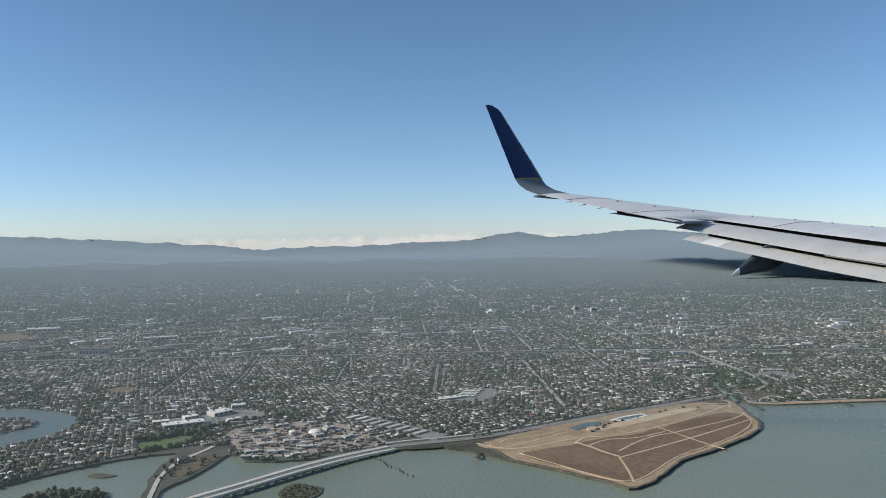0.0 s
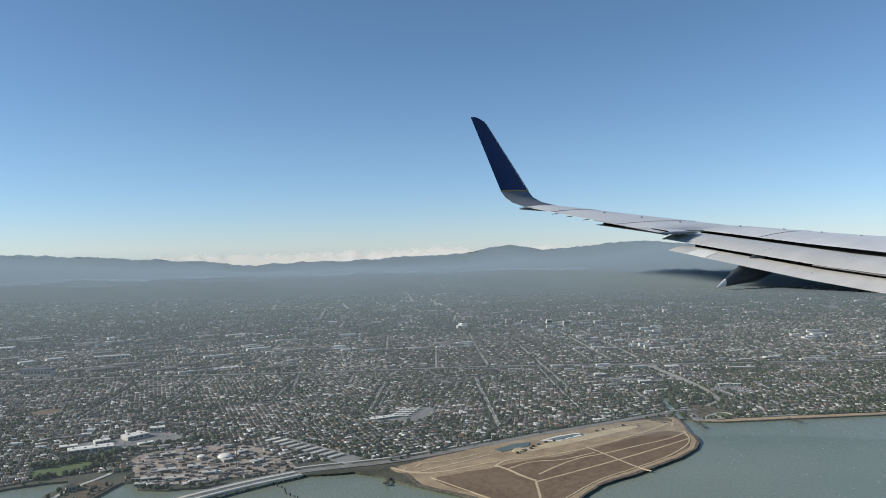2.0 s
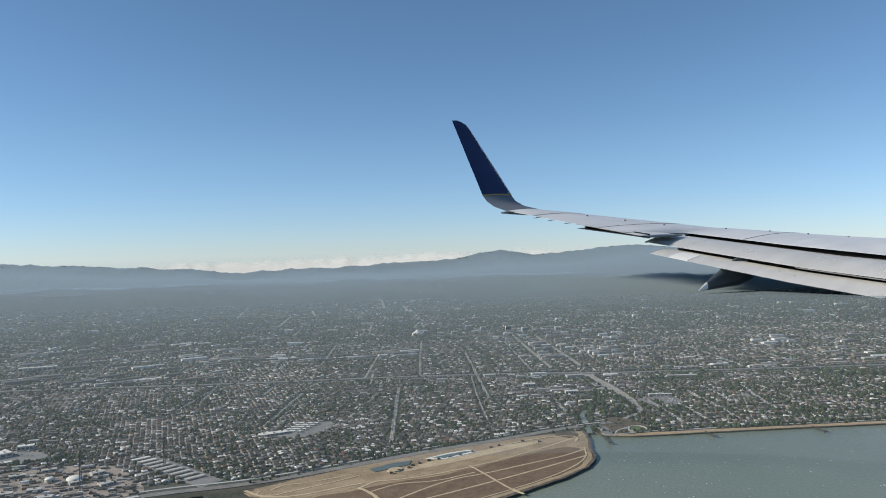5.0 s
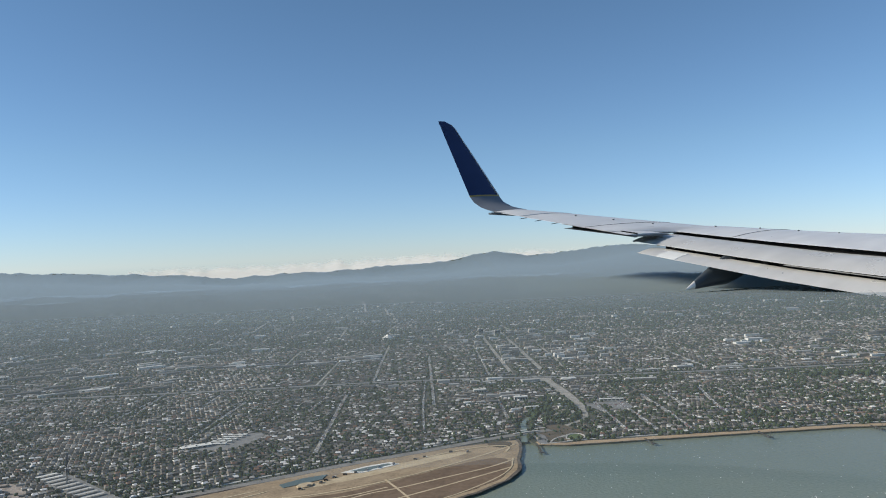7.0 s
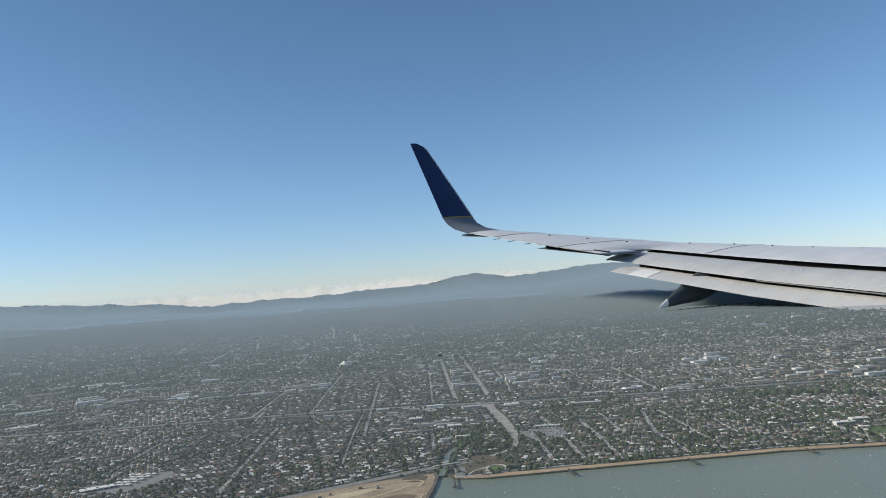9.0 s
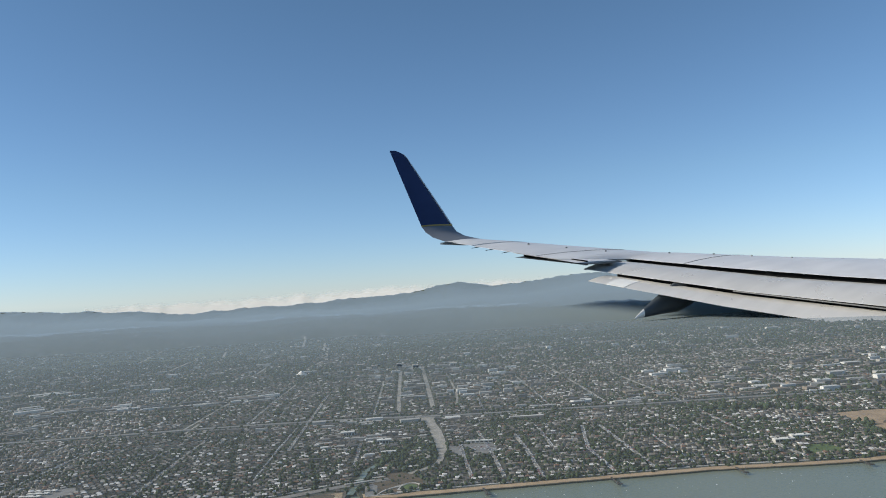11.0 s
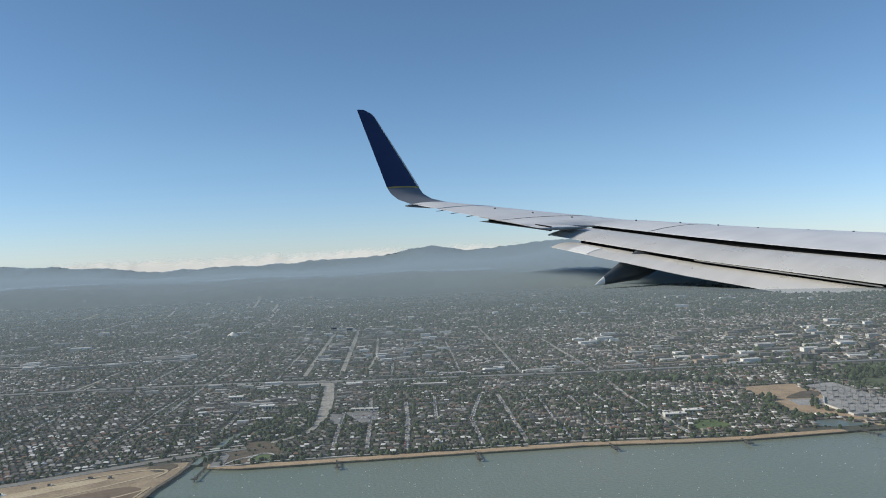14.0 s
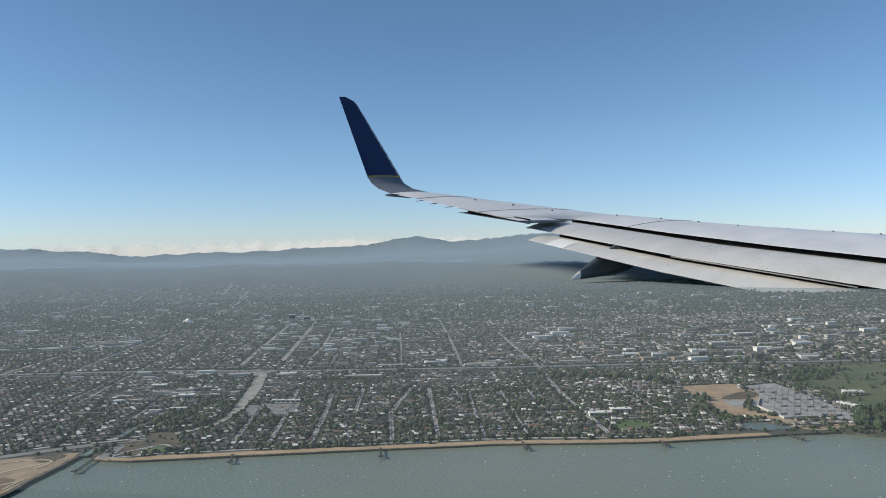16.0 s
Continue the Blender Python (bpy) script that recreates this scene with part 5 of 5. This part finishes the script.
strip("spit_road", smoothed([(-77, 402), (-80, 454), (-81, 488), (-74, 515), (-58, 540), (-52, 560)], 2, False), 2.6, M_CONC, LAND + 0.4, "pale road along the narrow spit")
for outline, name, label in (([(-12, 440), (-8, 453), (3, 459), (13, 449), (16, 439), (7, 429), (-5, 427)], "marsh_island", "low dark scrub-grown marsh island"), ([(-152, 452), (-150, 468), (-141, 474), (-112, 469), (-102, 459), (-98, 440), (-125, 430)], "wooded_island", "wooded island with houses"), ([(-127, 494), (-119, 498), (-107, 492), (-114, 488)], "mud_island", "low brown mud bank")):
    bm = bmesh.new()
    slab(bm, ragged(smoothed(outline, 2), 4.5, 1.5), 0.5, -1.0)
    tagged(part(name, bm, M_REED), label, "island", kind="structure")
clumps = np.concatenate([grove(260, [(-10, 440), (-7, 451), (3, 457), (11, 448), (14, 439), (6, 431), (-4, 429)], (0.7, 1.8), 0.4), grove(150, [(-149, 453), (-148, 466), (-140, 472), (-113, 467), (-104, 458), (-100, 442), (-125, 434)], (2.0, 4.0))])
massed("shrubs", clumps, leafy[0], leafy[1], M_TREE, np.full(len(clumps), 0.3), clumps[:, 5], "dark scrub and trees on the islands", "shrubs")


def jetty(x, y, dx, dy):
    """A narrow timber jetty with a wider head on piles."""
    out = Vector((dx, dy))
    length = out.length
    j = thing("jetty", x, y, 0, "narrow dark timber jetty with a wider head", "jetty", "jetties", math.degrees(math.atan2(dy, dx)))
    bm = bmesh.new()
    box(bm, -1, length, -0.45, 0.45, LAND + 0.2, LAND + 0.5)
    part("deck", bm, M_TIMBER, j)
    bm = bmesh.new()
    box(bm, length, length + 2.5, -1.8, 1.8, LAND + 0.25, LAND + 0.6)
    part("head", bm, M_TIMBER, j)
    for k in np.arange(1, length + 2.5, 3.0):
        for s in (-0.35, 0.35):
            bm = bmesh.new()
            box(bm, k - 0.12, k + 0.12, s - 0.12, s + 0.12, -1.5, LAND + 0.9)
            part("pile", bm, M_TIMBER, j)
    bm = bmesh.new()
    box(bm, length + 1, length + 1.25, -0.1, 0.1, LAND + 0.5, LAND + 4.0)
    part("light_post", bm, M_STEEL, j)
    return j


for x, y, dx, dy in ((447, 579, 0, -13), (530, 573, -1, -15), (613, 566, -1, -12), (693, 552, -1, -10), (371, 587, -3, -20), (774, 549, 1, -12), (118, 492, -3, -8)):
    jetty(x, y, dx, dy)
# a row of old pilings in the shallows
for k in range(14):
    p = new("piling")
    bm = bmesh.new()
    box(bm, -0.3, 0.3, -0.3, 0.3, -1, 1.1 + 0.4 * math.sin(k * 3))
    part("post", bm, M_TIMBER, p)
    p.matrix_basis = pose(47 + 1.6 * k + math.sin(k * 5), 503 - 3.6 * k + math.sin(k * 7), 0, 3 * math.sin(k), 4 * math.cos(k), 20 * k)
    tagged(p, "old dark timber piling standing in shallow water", "piling", "old pilings")

# the electricity substation
for i in range(8):
    for k in range(9):
        x, y = 800 + 8 * i + 3.5 * k, 582 + 12 * k - 3 * i
        if not inside(np.array([x]), np.array([y]), SUBSTATION)[0] or (i + k) % 7 == 3:
            continue
        tall = 4.0 + 2.5 * abs(math.sin(3 * i + 5 * k))
        g = thing("gantry", x, y, LAND + 0.3, "grey steel substation gantry on two posts", "gantry", "substation gantries", 12 if k % 2 else 102)
        for s in (-2.6, 2.6):
            bm = bmesh.new()
            loft(bm, [[(s + dx * w, dy * w, z) for dx, dy in ((-1, -1), (1, -1), (1, 1), (-1, 1))] for z, w in ((0, 0.2), (tall, 0.1))])
            part("post", bm, M_POLE, g)
        bm = bmesh.new()
        box(bm, -3.0, 3.0, -0.12, 0.12, tall - 0.9, tall - 0.65)
        part("beam", bm, M_POLE, g)
        bm = bmesh.new()
        for n in range(3):
            box(bm, -1.9 + 1.5 * n, -1.1 + 1.5 * n, -0.5, 0.5, 0, 1.0)
        box(bm, -2.0, 2.0, -0.3, 0.3, 0, 0.5)
        part("transformer", bm, M_POLE, g)
flat_building("control_house", 860.5, 605, 14, 4, 2.6, -73, "long pale control house beside the substation", "building", windows=5)

# diggers, lorries and heaps on the spit
for k, (x, y) in enumerate(((209, 528), (214, 533), (224, 542), (229, 547), (236, 551), (221, 538), (243, 553), (258, 561), (283, 573), (250, 557), (309, 585), (320, 582), (290, 577), (268, 566))):
    lorry = thing("lorry", x, y, LAND + 0.38, "small parked work lorry on bare dirt", "lorry", "lorries", 25 + 40 * math.sin(k * 3))
    bm = bmesh.new()
    box(bm, -1.2, 0.6, -0.45, 0.45, 0.35, 1.15)
    part("load_bed", bm, M_STEEL if k % 2 else M_TIMBER, lorry)
    bm = bmesh.new()
    box(bm, 0.65, 1.3, -0.42, 0.42, 0.3, 1.05)
    part("cab", bm, M_WHITE if k % 3 == 0 else M_STEEL, lorry)
    for dx in (-0.8, 0.9):
        bm = bmesh.new()
        bmesh.ops.create_cone(bm, cap_ends=True, segments=10, radius1=0.22, radius2=0.22, depth=1.0, matrix=pose(dx, 0, 0.22, 90, 0, 0))
        part("wheel", bm, M_DARK, lorry)
patch("basin_rim", [(234, 557), (246, 552), (272, 566), (266, 572), (250, 567)], M_WHITE, LAND + 0.56, "pale lined rim of the settling basin", "basin", 0.3, 4.0, 0)
for outline in ([(196, 541), (199, 534), (222, 545), (225, 555), (210, 551)], [(239, 558), (247, 555), (268, 567), (264, 569), (250, 564)]):
    patch("settling_pond", outline, M_LAGOON, LAND + 0.62, "narrow blue-grey settling pond", "water", 0.3, 4.0, 0)
patch("sand_heap", [(206, 532), (213, 530), (217, 535), (215, 540), (209, 539)], M_PATH, LAND + 1.1, "low heap of pale sand", "sand", 0.3)
for line in ([(395, 597), (398, 606), (404, 611), (410, 608), (410, 597), (403, 592), (395, 597)], [(381, 590), (385, 597), (390, 602), (397, 604)], [(374, 588), (381, 588), (395, 589), (409, 592)], [(390, 602), (398, 607), (404, 611)]):
    strip("park_path", smoothed(line, 2, False), 1.1, M_CONC, LAND + 0.5, "pale winding park path", "path")
strip("yard_wall", [(817, 642), (800.5, 619), (796.5, 583.5), (829, 580.5)], 0.8, M_CONC, LAND + 1.5, "low pale wall round the substation", "wall", 1.5)
strip("road", smoothed([(867, 720), (868, 681), (869, 638), (864, 614)], 1, False), 2.4, M_CONC, LAND + 0.45, "pale service road beside the golf course")
flat_building("shop_row", 475, 716, 21, 3.2, 2.2, -14, "long grey flat-roofed row of shops beside parking lots", "building", windows=6)
strip("footbridge", [(362, 621), (368, 622), (382, 625)], 2.0, M_CONC, LAND + 1.2, "small pale bridge over the creek", "bridge")

# sun glints on the wind-ruffled bay, added as small white flecks
def glint_flecks(n):
    x, y = rng.uniform(330, 1000, n), rng.uniform(330, 585, n)
    thick = np.array([noise.fractal((a * 0.012, b * 0.02, 6.0), 0.9, 2.2, 3) for a, b in zip(x, y)]) > rng.uniform(-0.6, 0.5, n)
    wet = ~inside(x, y, MAINLAND) & ~inside(x, y - 3, MAINLAND) & ~inside(x, y + 4, MAINLAND)
    x, y = x[thick & wet], y[thick & wet]
    size = 0.16 + 0.5 * rng.random(len(x)) ** 3
    rows = np.stack([x, y, rng.normal(20, 25, len(x)), size * 1.8, size, 0.3 * size, size], 1)
    fleck_v = np.array([(-.5, 0, 0), (-.15, -.45, 0), (.35, -.3, 0), (.5, .1, 0), (.05, .5, 0), (0, 0, 0.6)])
    fleck_f = [(0, 1, 5), (1, 2, 5), (2, 3, 5), (3, 4, 5), (4, 0, 5)]
    massed("glint_flecks", rows, fleck_v, fleck_f, M_WHITE, np.full(len(rows), 0.01), rows[:, 5], "small white flecks painted as sun glints on the bay", "foam")


glint_flecks(4000)

# low cloud behind the ridge
CLOUD_TOP = [(-14, 126), (-11.7, 128), (-5.8, 128), (-1.3, 131), (2.4, 136), (5.4, 146), (8.8, 148), (11.0, 138), (13.1, 150), (15.2, 152), (17.7, 142), (19.8, 140), (21, 118)]


def cloud_bank():
    """A lumpy curtain of low cloud that shows over the crest."""
    verts, faces, edge = [], [], []
    azimuths, steps = np.linspace(-14, 20, 180), np.linspace(0, 1, 14)
    for s in steps:
        for a in azimuths:
            top = np.interp(a, [c[0] for c in CLOUD_TOP], [c[1] for c in CLOUD_TOP]) + 9 * noise.noise((a * 0.9, 1.0, 0.0)) + 4
            r = 3880 + 260 * (1 - s)
            verts.append((250 + r * math.sin(radians(a)), 100 + r * math.cos(radians(a)), top - 112 * s))
            edge.append(min(1.0, s * 2.3))
    me = mesh_of("cloud_bank", verts, sheet(verts, len(azimuths)), M_CLOUD, True)
    me.attributes.new("edge", "FLOAT", "POINT").data.foreach_set("value", edge)
    return tagged(new("cloud_bank", me), "low white cloud bank lying along the ridge", "cloud", kind="stuff")


cloud_bank()
